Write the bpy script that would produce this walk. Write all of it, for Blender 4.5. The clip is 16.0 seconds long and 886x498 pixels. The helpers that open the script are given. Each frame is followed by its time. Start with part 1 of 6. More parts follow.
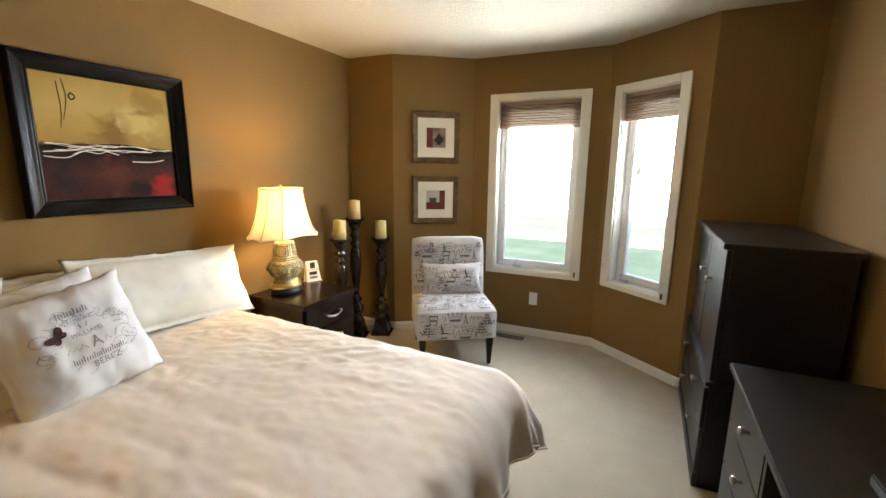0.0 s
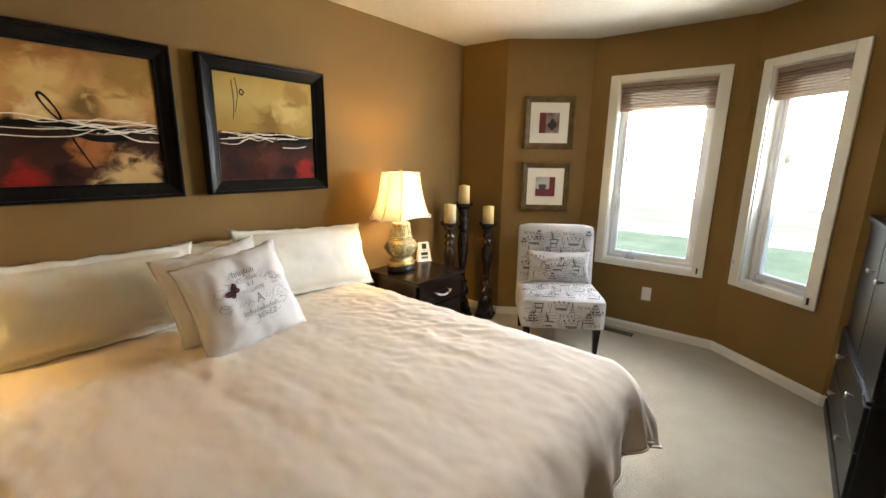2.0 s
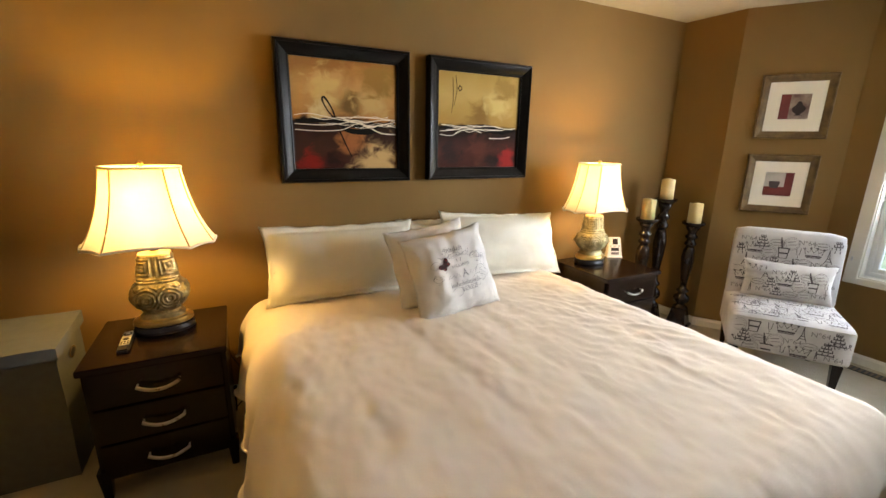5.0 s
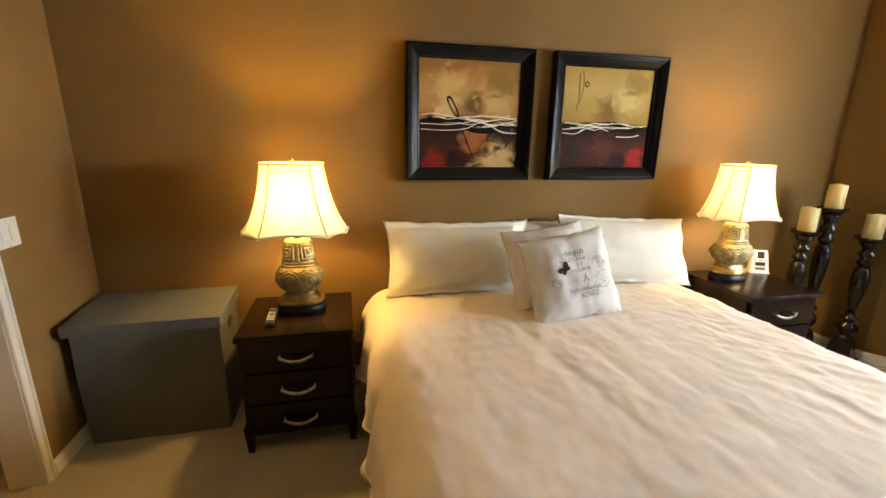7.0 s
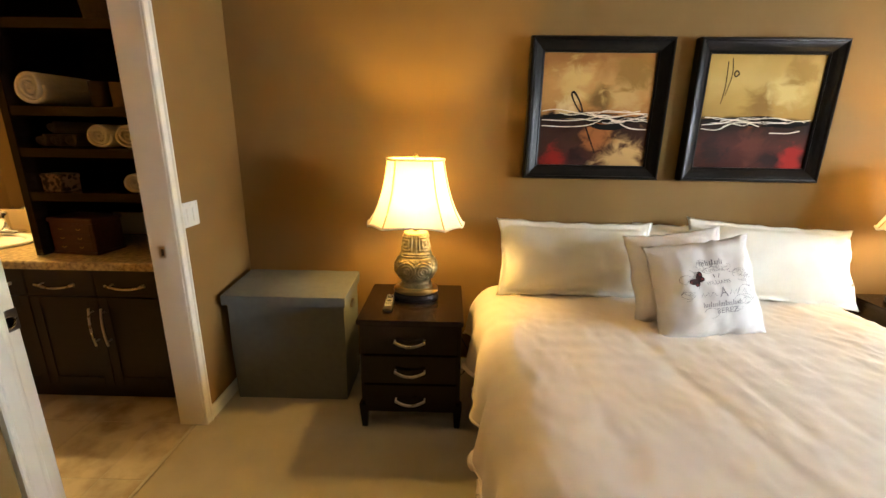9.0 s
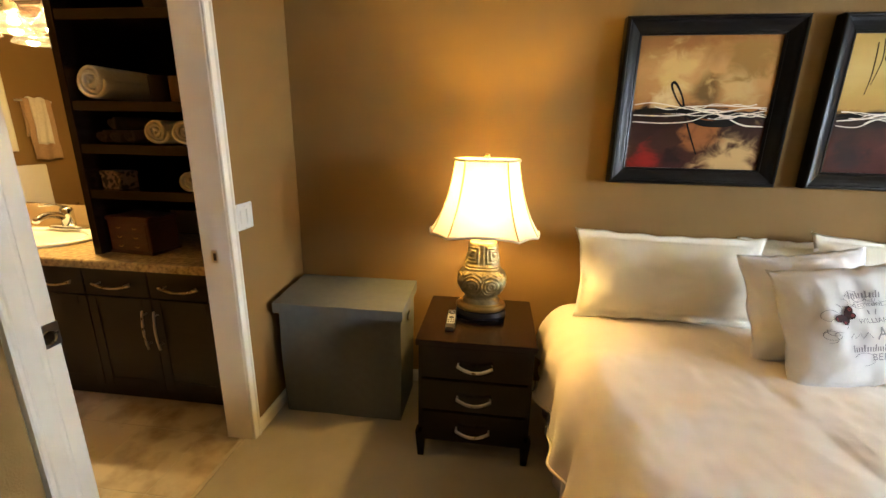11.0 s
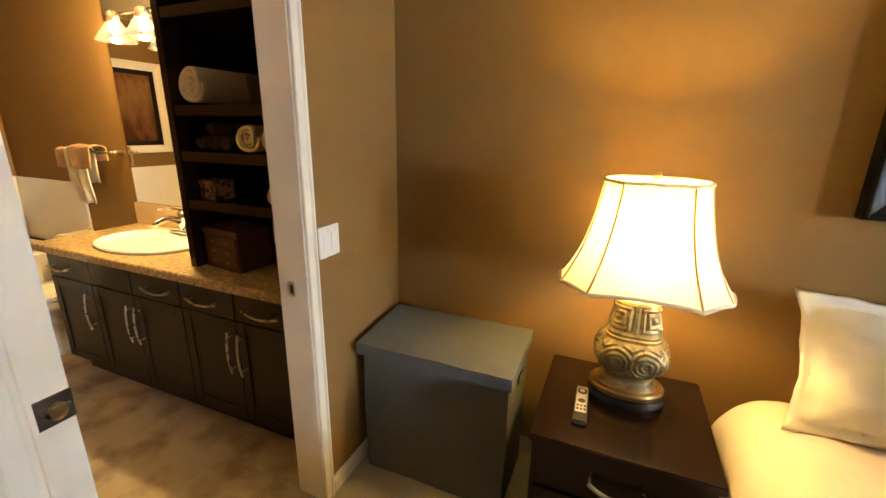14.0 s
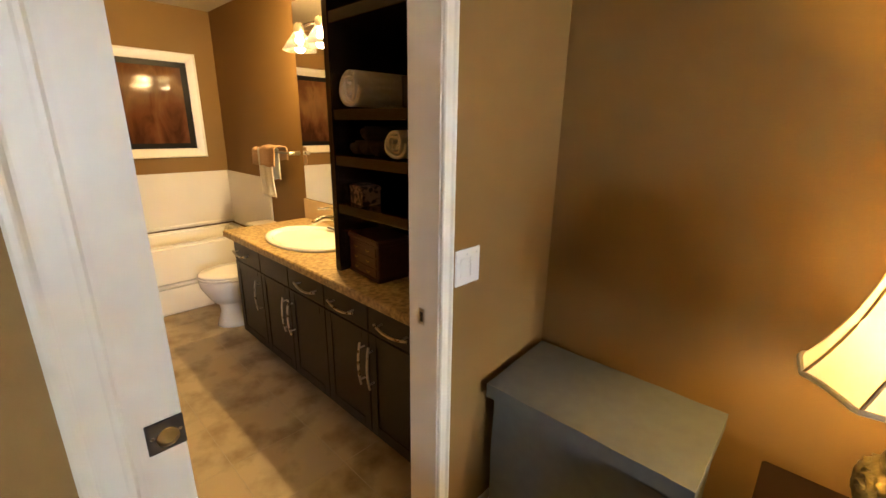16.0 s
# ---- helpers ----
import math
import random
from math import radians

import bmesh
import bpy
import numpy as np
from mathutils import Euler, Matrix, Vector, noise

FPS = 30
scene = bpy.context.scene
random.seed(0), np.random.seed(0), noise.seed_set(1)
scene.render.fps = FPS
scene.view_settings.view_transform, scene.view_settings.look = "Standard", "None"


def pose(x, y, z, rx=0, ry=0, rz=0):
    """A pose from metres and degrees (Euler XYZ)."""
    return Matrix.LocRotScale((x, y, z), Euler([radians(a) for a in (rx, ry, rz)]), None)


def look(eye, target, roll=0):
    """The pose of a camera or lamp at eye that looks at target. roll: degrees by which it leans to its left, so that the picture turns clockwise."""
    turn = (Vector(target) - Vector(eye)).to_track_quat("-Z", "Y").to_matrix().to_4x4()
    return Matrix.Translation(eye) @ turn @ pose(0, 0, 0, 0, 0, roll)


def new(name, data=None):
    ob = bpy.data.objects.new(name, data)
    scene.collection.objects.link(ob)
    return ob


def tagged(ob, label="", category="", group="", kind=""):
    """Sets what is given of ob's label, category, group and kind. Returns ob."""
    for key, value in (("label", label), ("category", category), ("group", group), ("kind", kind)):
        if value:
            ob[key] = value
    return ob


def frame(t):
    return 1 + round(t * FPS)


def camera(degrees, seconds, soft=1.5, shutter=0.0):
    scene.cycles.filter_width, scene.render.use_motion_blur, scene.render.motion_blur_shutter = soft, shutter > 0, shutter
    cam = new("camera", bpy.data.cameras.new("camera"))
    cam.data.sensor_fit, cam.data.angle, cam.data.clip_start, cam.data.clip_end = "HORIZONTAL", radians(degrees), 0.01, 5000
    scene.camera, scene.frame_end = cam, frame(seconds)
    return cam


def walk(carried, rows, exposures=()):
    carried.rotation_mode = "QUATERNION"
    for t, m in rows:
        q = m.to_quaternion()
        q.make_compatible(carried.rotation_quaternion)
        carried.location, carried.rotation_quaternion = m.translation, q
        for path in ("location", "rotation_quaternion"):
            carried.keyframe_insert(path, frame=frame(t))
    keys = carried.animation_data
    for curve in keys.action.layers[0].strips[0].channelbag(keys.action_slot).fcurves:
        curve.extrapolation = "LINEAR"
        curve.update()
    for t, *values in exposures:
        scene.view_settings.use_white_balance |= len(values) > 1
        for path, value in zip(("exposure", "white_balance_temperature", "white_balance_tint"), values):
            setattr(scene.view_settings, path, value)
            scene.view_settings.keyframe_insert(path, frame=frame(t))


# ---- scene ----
cam = camera(93.6, 16.0)
PATH = [
    (0, (1.688, -2.493, 1.477), (3.454, -1.628, 1.108), 0.7),
    (0.5, (1.661, -2.472, 1.468), (3.396, -1.549, 1.1), 0.7),
    (1, (1.626, -2.461, 1.471), (3.3, -1.433, 1.09), 0.7),
    (1.5, (1.605, -2.462, 1.465), (3.197, -1.32, 1.064), 0.8),
    (2, (1.588, -2.446, 1.462), (3.096, -1.205, 1.031), 0.8),
    (2.5, (1.57, -2.449, 1.462), (2.987, -1.114, 1.004), 0.8),
    (3, (1.546, -2.456, 1.464), (2.871, -1.035, 0.992), 0.9),
    (3.5, (1.511, -2.436, 1.473), (2.745, -0.938, 0.989), 0.9),
    (4, (1.48, -2.429, 1.465), (2.605, -0.848, 0.981), 0.9),
    (4.5, (1.454, -2.429, 1.471), (2.452, -0.767, 0.981), 1.0),
    (7, (1.345, -2.38, 1.46), (1.783, -0.493, 0.96), 0.9),
    (7.5, (1.322, -2.377, 1.467), (1.636, -0.469, 0.957), 0.9),
    (8, (1.3, -2.375, 1.461), (1.495, -0.452, 0.947), 0.9),
    (8.5, (1.277, -2.377, 1.462), (1.358, -0.448, 0.94), 1.0),
    (9, (1.266, -2.377, 1.463), (1.239, -0.447, 0.939), 0.9),
    (9.5, (1.241, -2.363, 1.46), (1.123, -0.437, 0.934), 1.0),
    (12, (1.099, -1.975, 1.456), (0.705, -0.091, 0.911), 1.0),
    (12.5, (1.099, -1.922, 1.462), (0.563, -0.074, 0.916), 1.0),
    (13, (1.064, -1.852, 1.477), (0.442, -0.033, 0.926), 1.1),
    (13.5, (1.02, -1.757, 1.487), (0.334, 0.038, 0.933), 1.0),
    (14, (0.992, -1.638, 1.486), (0.248, 0.135, 0.935), 0.9),
    (14.5, (0.969, -1.534, 1.484), (0.059, 0.16, 0.932), 0.9),
    (15, (0.951, -1.496, 1.488), (-0.18, 0.058, 0.934), 1.0),
    (15.5, (0.903, -1.459, 1.488), (-0.361, -0.011, 0.935), 1.0),
    (16, (0.828, -1.394, 1.504), (-0.488, 0.003, 0.943), 0.9),
]
walk(cam, [(t, look(e, g, r)) for t, e, g, r in PATH], [(0, 3.4, 6900, 13), (3.5, 3.4, 7050, 14), (8, 3.64, 6900, 13), (12.5, 3.88, 6200, 11), (14, 3.86, 6350, 14), (16, 3.7, 6400, 15)])

# ---- light ----
world = bpy.data.worlds.new("sky")
scene.world = world
world.use_nodes = True
wn = world.node_tree
sky = wn.nodes.new("ShaderNodeTexSky")
sky.sky_type = "NISHITA"
sky.sun_disc = False
sky.sun_elevation, sky.sun_rotation = radians(35), radians(-60)
sky.air_density, sky.dust_density = 1.0, 4.0
wn.links.new(sky.outputs[0], wn.nodes["Background"].inputs[0])
wn.nodes["Background"].inputs[1].default_value = 0.15

sun = new("sun", bpy.data.lights.new("sun", "SUN"))
sun.data.energy, sun.data.angle, sun.data.color = 0.6, radians(12), (1, 0.95, 0.88)
sun.matrix_world = look((-8.66, 5.0, 7.0), (0, 0, 0))


def bulb(name, x, y, z, watts, color, radius=0.03):
    ob = new(name, bpy.data.lights.new(name, "POINT"))
    ob.data.energy, ob.data.color, ob.data.shadow_soft_size = watts, color, radius
    ob.location = (x, y, z)
    return ob


WARM = (1.0, 0.62, 0.18)
AMBER = (1.0, 0.575, 0.085)


def bedside_bulb(x, y, z, up, around):
    """A bulb standing in its socket: most of its light goes up, the socket holds back part of the rest."""
    bulb("bulb_bedside", x, y, z, around, AMBER)
    ob = new("bulb_bedside_top", bpy.data.lights.new("bulb_bedside_top", "SPOT"))
    ob.data.energy, ob.data.color, ob.data.shadow_soft_size = up, AMBER, 0.03
    ob.data.spot_size, ob.data.spot_blend = radians(178), 0.4
    ob.matrix_world = look((x, y, z), (x, y + 0.001, z + 1))


bedside_bulb(1.093, -0.25, 1.2, 2.1, 1.25)
bedside_bulb(3.74, -0.27, 1.21, 1.75, 0.8)
for bx in (-1.66, -1.42, -1.19):
    bulb("bulb_vanity", bx, -0.02, 1.95, 1.9, WARM)


def window_light(name, a, b, u, z, w, h, watts):
    """Daylight of the hazy sky, in the upper part of a window's opening."""
    ob = new(name, bpy.data.lights.new(name, "AREA"))
    ob.data.shape, ob.data.size, ob.data.size_y = "RECTANGLE", w, h
    ob.data.energy, ob.data.color = watts, (0.87, 0.97, 1.1)
    ob.data.spread = radians(135)
    d = (Vector(b) - Vector(a)).normalized()
    n = Vector((-d.y, d.x))
    p = Vector(a) + d * u + n * 0.16
    ob.matrix_world = look((p.x, p.y, z), (p.x - n.x, p.y - n.y, z))


window_light("sky_light", (5.275, -1.03), (5.325, -2.15), 0.572, 1.52, 0.53, 0.72, 2.6)
window_light("sky_light", (5.325, -2.15), (4.855, -2.785), 0.362, 1.52, 0.29, 0.72, 1.5)

# ---- materials ----
def mat(name, base, rough=0.6, metal=0.0, second=None, scale=8.0, mix=0.5, bump=0.0, bump_scale=60.0, coords="Object", detail=4.0, spec=0.5, stretch=(1, 1, 1), grain=0.0):
    m = bpy.data.materials.new(name)
    m.use_nodes = True
    nt = m.node_tree
    b = nt.nodes["Principled BSDF"]
    b.inputs["Base Color"].default_value = (*base, 1)
    b.inputs["Roughness"].default_value = rough
    b.inputs["Metallic"].default_value = metal
    b.inputs["Specular IOR Level"].default_value = spec
    tc = nt.nodes.new("ShaderNodeTexCoord")
    mp = nt.nodes.new("ShaderNodeMapping")
    mp.inputs["Scale"].default_value = stretch
    if coords == "Position":
        tc = nt.nodes.new("ShaderNodeNewGeometry")
    nt.links.new(tc.outputs[coords], mp.inputs[0])
    if second is not None:
        n = nt.nodes.new("ShaderNodeTexNoise")
        n.inputs["Scale"].default_value = scale
        n.inputs["Detail"].default_value = detail
        nt.links.new(mp.outputs[0], n.inputs[0])
        r = nt.nodes.new("ShaderNodeValToRGB")
        r.color_ramp.elements[0].position, r.color_ramp.elements[1].position = 0.5 - mix / 2, 0.5 + mix / 2
        r.color_ramp.elements[0].color, r.color_ramp.elements[1].color = (*base, 1), (*second, 1)
        nt.links.new(n.outputs[0], r.inputs[0])
        nt.links.new(r.outputs[0], b.inputs["Base Color"])
        rr = nt.nodes.new("ShaderNodeMapRange")
        rr.inputs["To Min"].default_value, rr.inputs["To Max"].default_value = rough * 0.88, min(1, rough * 1.12)
        nt.links.new(n.outputs[0], rr.inputs[0])
        nt.links.new(rr.outputs[0], b.inputs["Roughness"])
    if bump:
        n2 = nt.nodes.new("ShaderNodeTexNoise")
        n2.inputs["Scale"].default_value, n2.inputs["Detail"].default_value = bump_scale, 3
        nt.links.new(mp.outputs[0], n2.inputs[0])
        bp = nt.nodes.new("ShaderNodeBump")
        bp.inputs["Strength"].default_value, bp.inputs["Distance"].default_value = bump, 0.01
        nt.links.new(n2.outputs[0], bp.inputs["Height"])
        nt.links.new(bp.outputs[0], b.inputs["Normal"])
    return m


M_WALL = mat("brown_wall_paint", (0.214, 0.126, 0.039), 0.72, second=(0.23, 0.136, 0.043), scale=3, bump=0.12, bump_scale=180, spec=0.2)
M_CEIL = mat("textured_ceiling", (0.54, 0.49, 0.37), 0.95, second=(0.5, 0.45, 0.34), scale=30, bump=0.6, bump_scale=90)
M_CARPET = mat("beige_carpet", (0.5, 0.44, 0.315), 0.95, second=(0.59, 0.525, 0.395), scale=6, mix=0.6, bump=0.9, bump_scale=350)
M_WHITE = mat("white_trim_paint", (0.74, 0.71, 0.62), 0.35, second=(0.71, 0.68, 0.59), scale=5, bump=0.03, bump_scale=40)
# Trim white with dimmer, warmer light mixed into its colour, for the doorway's south side.
M_WHITE_DIM = mat("white_trim_paint_dimmed", (0.62, 0.58, 0.48), 0.35, second=(0.59, 0.55, 0.45), scale=5, bump=0.03, bump_scale=40)
M_ESPRESSO = mat("espresso_wood", (0.009, 0.0045, 0.003), 0.2, second=(0.013, 0.006, 0.004), scale=9, stretch=(1, 1, 6), bump=0.008, bump_scale=40, spec=0.3)
M_SATIN = mat("black_brown_satin_wood", (0.006, 0.0042, 0.0036), 0.38, second=(0.008, 0.0055, 0.0045), scale=9, stretch=(1, 1, 6), bump=0.015, bump_scale=40, spec=0.6)
M_VANITY = mat("dark_brown_wood", (0.009, 0.006, 0.0045), 0.35, second=(0.015, 0.0095, 0.007), scale=5, stretch=(1, 1, 12), bump=0.05, bump_scale=40, spec=0.32)
M_GRASS = mat("lawn_grass", (0.04, 0.07, 0.048), 0.95, second=(0.085, 0.115, 0.085), scale=1.4, spec=0.1, bump=0.5, bump_scale=30)
M_PATH = mat("pale_concrete", (0.4, 0.385, 0.35), 0.9, second=(0.42, 0.41, 0.38), scale=2, bump=0.2)
M_TILE = mat("stone_tile", (0.46, 0.385, 0.265), 0.42, second=(0.2, 0.145, 0.08), scale=5.5, mix=0.34, bump=0.05, bump_scale=20, detail=11, coords="Position")
tr_ = M_TILE.node_tree.nodes["Color Ramp"].color_ramp.elements
tr_[0].position, tr_[1].position = 0.46, 0.7
M_GROUT = mat("tile_grout", (0.46, 0.41, 0.32), 0.9, second=(0.4, 0.36, 0.28), scale=20)
M_LINEN = mat("white_bed_linen", (0.82, 0.725, 0.62), 0.9, second=(0.78, 0.685, 0.58), scale=4, bump=0.07, bump_scale=220)
wr, wb = M_LINEN.node_tree.nodes.new("ShaderNodeTexNoise"), M_LINEN.node_tree.nodes.new("ShaderNodeBump")
wr.inputs["Scale"].default_value, wr.inputs["Detail"].default_value, wr.inputs["Distortion"].default_value = 7, 4, 0.6
wb.inputs["Strength"].default_value, wb.inputs["Distance"].default_value = 0.12, 0.01
wc_ = M_LINEN.node_tree.nodes.new("ShaderNodeTexCoord")
M_LINEN.node_tree.links.new(wc_.outputs["Object"], wr.inputs[0])
M_LINEN.node_tree.links.new(wr.outputs[0], wb.inputs["Height"])
M_LINEN.node_tree.links.new(wb.outputs[0], M_LINEN.node_tree.nodes["Bump"].inputs["Normal"])
M_HAMPER = mat("grey_fabric", (0.105, 0.113, 0.11), 0.9, second=(0.13, 0.14, 0.137), scale=25, bump=0.35, bump_scale=400)


# ---- mesh helpers ----
def part(name, bm, material, parent=None, label="", smooth=False, bevel=0.0, segments=2):
    if bevel:
        bmesh.ops.remove_doubles(bm, verts=bm.verts, dist=1e-5)
        bmesh.ops.bevel(bm, geom=[e for e in bm.edges if len(e.link_faces) == 2 and e.calc_face_angle(0) > 0.6], offset=bevel, segments=segments, affect="EDGES", clamp_overlap=True)
    bmesh.ops.recalc_face_normals(bm, faces=bm.faces)
    me = bpy.data.meshes.new(name)
    if smooth:
        for f in bm.faces:
            f.smooth = True
    bm.to_mesh(me)
    bm.free()
    me.materials.append(material)
    ob = new(name, me)
    if parent is not None:
        ob.parent = parent
    if label:
        ob["label"] = label
    return ob


def thing(name, m, label, category, group="", kind=""):
    ob = new(name)
    ob.empty_display_size = 0.1
    ob.matrix_world = m
    return tagged(ob, label, category, group, kind)


def box(x0, x1, y0, y1, z0, z1, bm=None):
    bm = bm or bmesh.new()
    g = bmesh.ops.create_cube(bm, size=1)["verts"]
    for v in g:
        v.co = Vector(((x0 + x1) / 2 + v.co.x * (x1 - x0), (y0 + y1) / 2 + v.co.y * (y1 - y0), (z0 + z1) / 2 + v.co.z * (z1 - z0)))
    return bm


def wall(name, a, b, openings=(), z0=0.0, z1=2.44, thick=0.15, e0=0.0, e1=0.0, material=None, label="", steps=1):
    """A wall from plan point a to b; the room lies on its right-hand side, the thickness on its left."""
    a, b = Vector(a), Vector(b)
    d = (b - a).normalized()
    n = Vector((-d.y, d.x))
    L = (b - a).length
    us = sorted({0.0, L, *(u for o in openings for u in o[:2])})
    zs = sorted({z0, z1, *(z for o in openings for z in o[2:])})

    def solid(i, j):
        if not (0 <= i < len(us) - 1 and 0 <= j < len(zs) - 1):
            return False
        u, z = (us[i] + us[i + 1]) / 2, (zs[j] + zs[j + 1]) / 2
        return not any(o[0] < u < o[1] and o[2] < z < o[3] for o in openings)

    bm = bmesh.new()

    def pt(u, z, back):
        if back:
            u = u - e0 if u <= 0 else u + e1 if u >= L else u
        p = a + d * u + n * (thick if back else 0)
        return bm.verts.new((p.x, p.y, z))

    for i in range(len(us) - 1):
        for j in range(len(zs) - 1):
            if not solid(i, j):
                continue
            u, v, z, w = us[i], us[i + 1], zs[j], zs[j + 1]
            bm.faces.new([pt(u, z, 0), pt(v, z, 0), pt(v, w, 0), pt(u, w, 0)])
            bm.faces.new([pt(u, z, 1), pt(v, z, 1), pt(v, w, 1), pt(u, w, 1)])
            for di, dj, p, q in ((-1, 0, (u, z), (u, w)), (1, 0, (v, z), (v, w)), (0, -1, (u, z), (v, z)), (0, 1, (u, w), (v, w))):
                if not solid(i + di, j + dj):
                    bm.faces.new([pt(*p, 0), pt(*q, 0), pt(*q, 1), pt(*p, 1)])
    bmesh.ops.remove_doubles(bm, verts=bm.verts, dist=1e-5)
    ob = part(name, bm, material or M_WALL)
    return tagged(ob, label or "matte brown painted bedroom wall", "wall", kind="structure")


# ---- structure ----
H = 2.44
C0, C1, C2, C3, C4, C5, C6 = (0.03, 0.085), (4.82, 0.0), (4.85, -0.446), (5.275, -1.03), (5.325, -2.15), (4.855, -2.785), (4.86, -3.31)
SW = (0.012, -3.31)
BX, BN, BS = -3.47, 0.13, -1.75          # bathroom: far wall, north wall, south wall
JN, JS, DOOR_H = -0.56, -1.335, 2.05    # bathroom opening
W1, W2 = (0.222, 0.922, 0.603, 2.08), (0.13, 0.595, 0.602, 2.078)

wall("wall_north", (-0.105, 0.0875), C1, e1=0.15)
wall("wall_east_1", C1, C2, e0=0.1, e1=0.05)
wall("wall_east_2", C2, C3, e0=-0.0, e1=0.05)
wall("wall_east_3", C3, C4, [W1], e0=0.05, e1=0.06)
wall("wall_east_4", C4, C5, [W2], e0=0.06, e1=0.0)
wall("wall_east_5", C5, C6, e0=0.05, e1=0.1)
wall("wall_south", C6, SW, e0=0.1, e1=0.2)
wall("wall_west", SW, C0, [(3.31 - 2.05, 3.31 + JN + 0.018, 0, DOOR_H)], thick=0.125, e0=0.1)
wall("wall_west_pocket_1", (0.0185, -2.05), (0.0224, JS), z1=DOOR_H, thick=0.04)
wall("wall_west_pocket_2", (-0.088, -2.05), (-0.086, JS), z1=DOOR_H, thick=0.02)
wall("bathroom_wall_north", (BX, BN), (-0.1, BN), e0=0.2, label="brown painted bathroom wall")
wall("bathroom_wall_west", (BX, BS), (BX, BN), e0=0.2, e1=0.1, label="brown painted bathroom wall")
wall("bathroom_wall_south", (-0.1, BS), (BX, BS), e1=0.1, label="brown painted bathroom wall")


def polygon(name, pts, z0, z1, material, label, category):
    bm = bmesh.new()
    top = [bm.verts.new((x, y, z1)) for x, y in pts]
    bot = [bm.verts.new((x, y, z0)) for x, y in pts]
    bm.faces.new(top)
    bm.faces.new(bot[::-1])
    for i in range(len(pts)):
        j = (i + 1) % len(pts)
        bm.faces.new([bot[i], bot[j], top[j], top[i]])
    return tagged(part(name, bm, material), label, category, kind="structure")


OUT = [(-0.02, 0.16), (4.93, 0.16), (4.98, -0.38), (5.4, -0.95), (5.46, -2.2), (4.98, -2.87), (4.98, -3.44), (-0.02, -3.44)]
polygon("floor", OUT, -0.1, 0.0, M_CARPET, "beige cut-pile bedroom carpet", "floor")
polygon("ceiling", OUT, H, H + 0.1, M_CEIL, "off-white textured bedroom ceiling", "ceiling")
polygon("bathroom_floor", [(BX - 0.1, BN + 0.1), (-0.021, BN + 0.1), (-0.021, BS - 0.1), (BX - 0.1, BS - 0.1)], -0.1, -0.002, M_GROUT, "grey beige grout under the bathroom tiles", "floor")
polygon("bathroom_ceiling", [(BX - 0.1, BN + 0.1), (-0.021, BN + 0.1), (-0.021, BS - 0.1), (BX - 0.1, BS - 0.1)], H, H + 0.1, M_CEIL, "off-white textured bathroom ceiling", "ceiling")
tagged(part("ground", box(-900, 900, -900, 900, -0.6, -0.45), M_GRASS), "green mown lawn", "lawn", kind="structure")
tagged(part("pavement", box(13.6, 15.6, -60, 60, -0.47, -0.44), M_PATH), "pale concrete path across the lawn", "path", kind="structure")
# Lawn beyond the path: bright haze is put into its colour as paler green.
M_FAR_LAWN = mat("haze_paled_grass", (0.085, 0.115, 0.085), 0.95, second=(0.15, 0.17, 0.13), scale=0.8, spec=0.1, bump=0.5, bump_scale=20)
tagged(part("meadow", box(15.6, 900, -900, 900, -0.462, -0.446), M_FAR_LAWN), "far lawn beyond the path, its colour paled for haze", "field", kind="structure")

# ---- more materials ----
def shader(m):
    return m.node_tree.nodes["Principled BSDF"], m.node_tree


M_CHROME = mat("brushed_nickel", (0.62, 0.58, 0.52), 0.28, 1.0, second=(0.55, 0.52, 0.47), scale=30)
M_STEEL = mat("polished_chrome", (0.7, 0.7, 0.7), 0.1, 1.0)
M_BLACKFRAME = mat("black_lacquer_frame", (0.006, 0.0055, 0.005), 0.3, second=(0.009, 0.0085, 0.008), scale=9, bump=0.02, spec=0.15)
M_DARKTURN = mat("dark_distressed_turned_wood", (0.012, 0.008, 0.006), 0.25, second=(0.03, 0.018, 0.012), scale=12, bump=0.15, bump_scale=25)
M_BRONZE = mat("antiqued_brass", (0.5, 0.41, 0.2), 0.42, 0.7, second=(0.22, 0.18, 0.09), scale=40, mix=0.6, bump=0.15, bump_scale=140)
M_GOLD = mat("brass", (0.62, 0.43, 0.15), 0.3, 0.9, second=(0.5, 0.34, 0.12), scale=10)
M_WAX = mat("ivory_wax", (0.74, 0.6, 0.29), 0.5, second=(0.7, 0.56, 0.26), scale=10, bump=0.05)
M_WAX.node_tree.nodes["Principled BSDF"].inputs["Subsurface Weight"].default_value = 0.3
M_WAX.node_tree.nodes["Principled BSDF"].inputs["Subsurface Radius"].default_value = (0.03, 0.02, 0.01)
M_OLDGOLD = mat("aged_gilt_frame", (0.19, 0.115, 0.035), 0.5, 0.2, second=(0.08, 0.045, 0.016), scale=20, bump=0.2, bump_scale=60)
M_MAT = mat("cream_card_mat", (0.74, 0.68, 0.56), 0.9, second=(0.7, 0.64, 0.52), scale=3)
M_PLASTIC = mat("white_plastic", (0.75, 0.74, 0.7), 0.4)
M_BLACKPL = mat("black_plastic", (0.012, 0.012, 0.013), 0.35)
M_SILVER = mat("silver_plastic", (0.55, 0.55, 0.54), 0.4, 0.3)
M_BLIND = mat("brown_pleated_shade", (0.42, 0.32, 0.24), 0.85, second=(0.4, 0.3, 0.22), scale=6, stretch=(1, 1, 20))
M_BLIND.node_tree.nodes["Principled BSDF"].inputs["Transmission Weight"].default_value = 0.4
M_BLIND.node_tree.nodes["Principled BSDF"].inputs["IOR"].default_value = 1.02
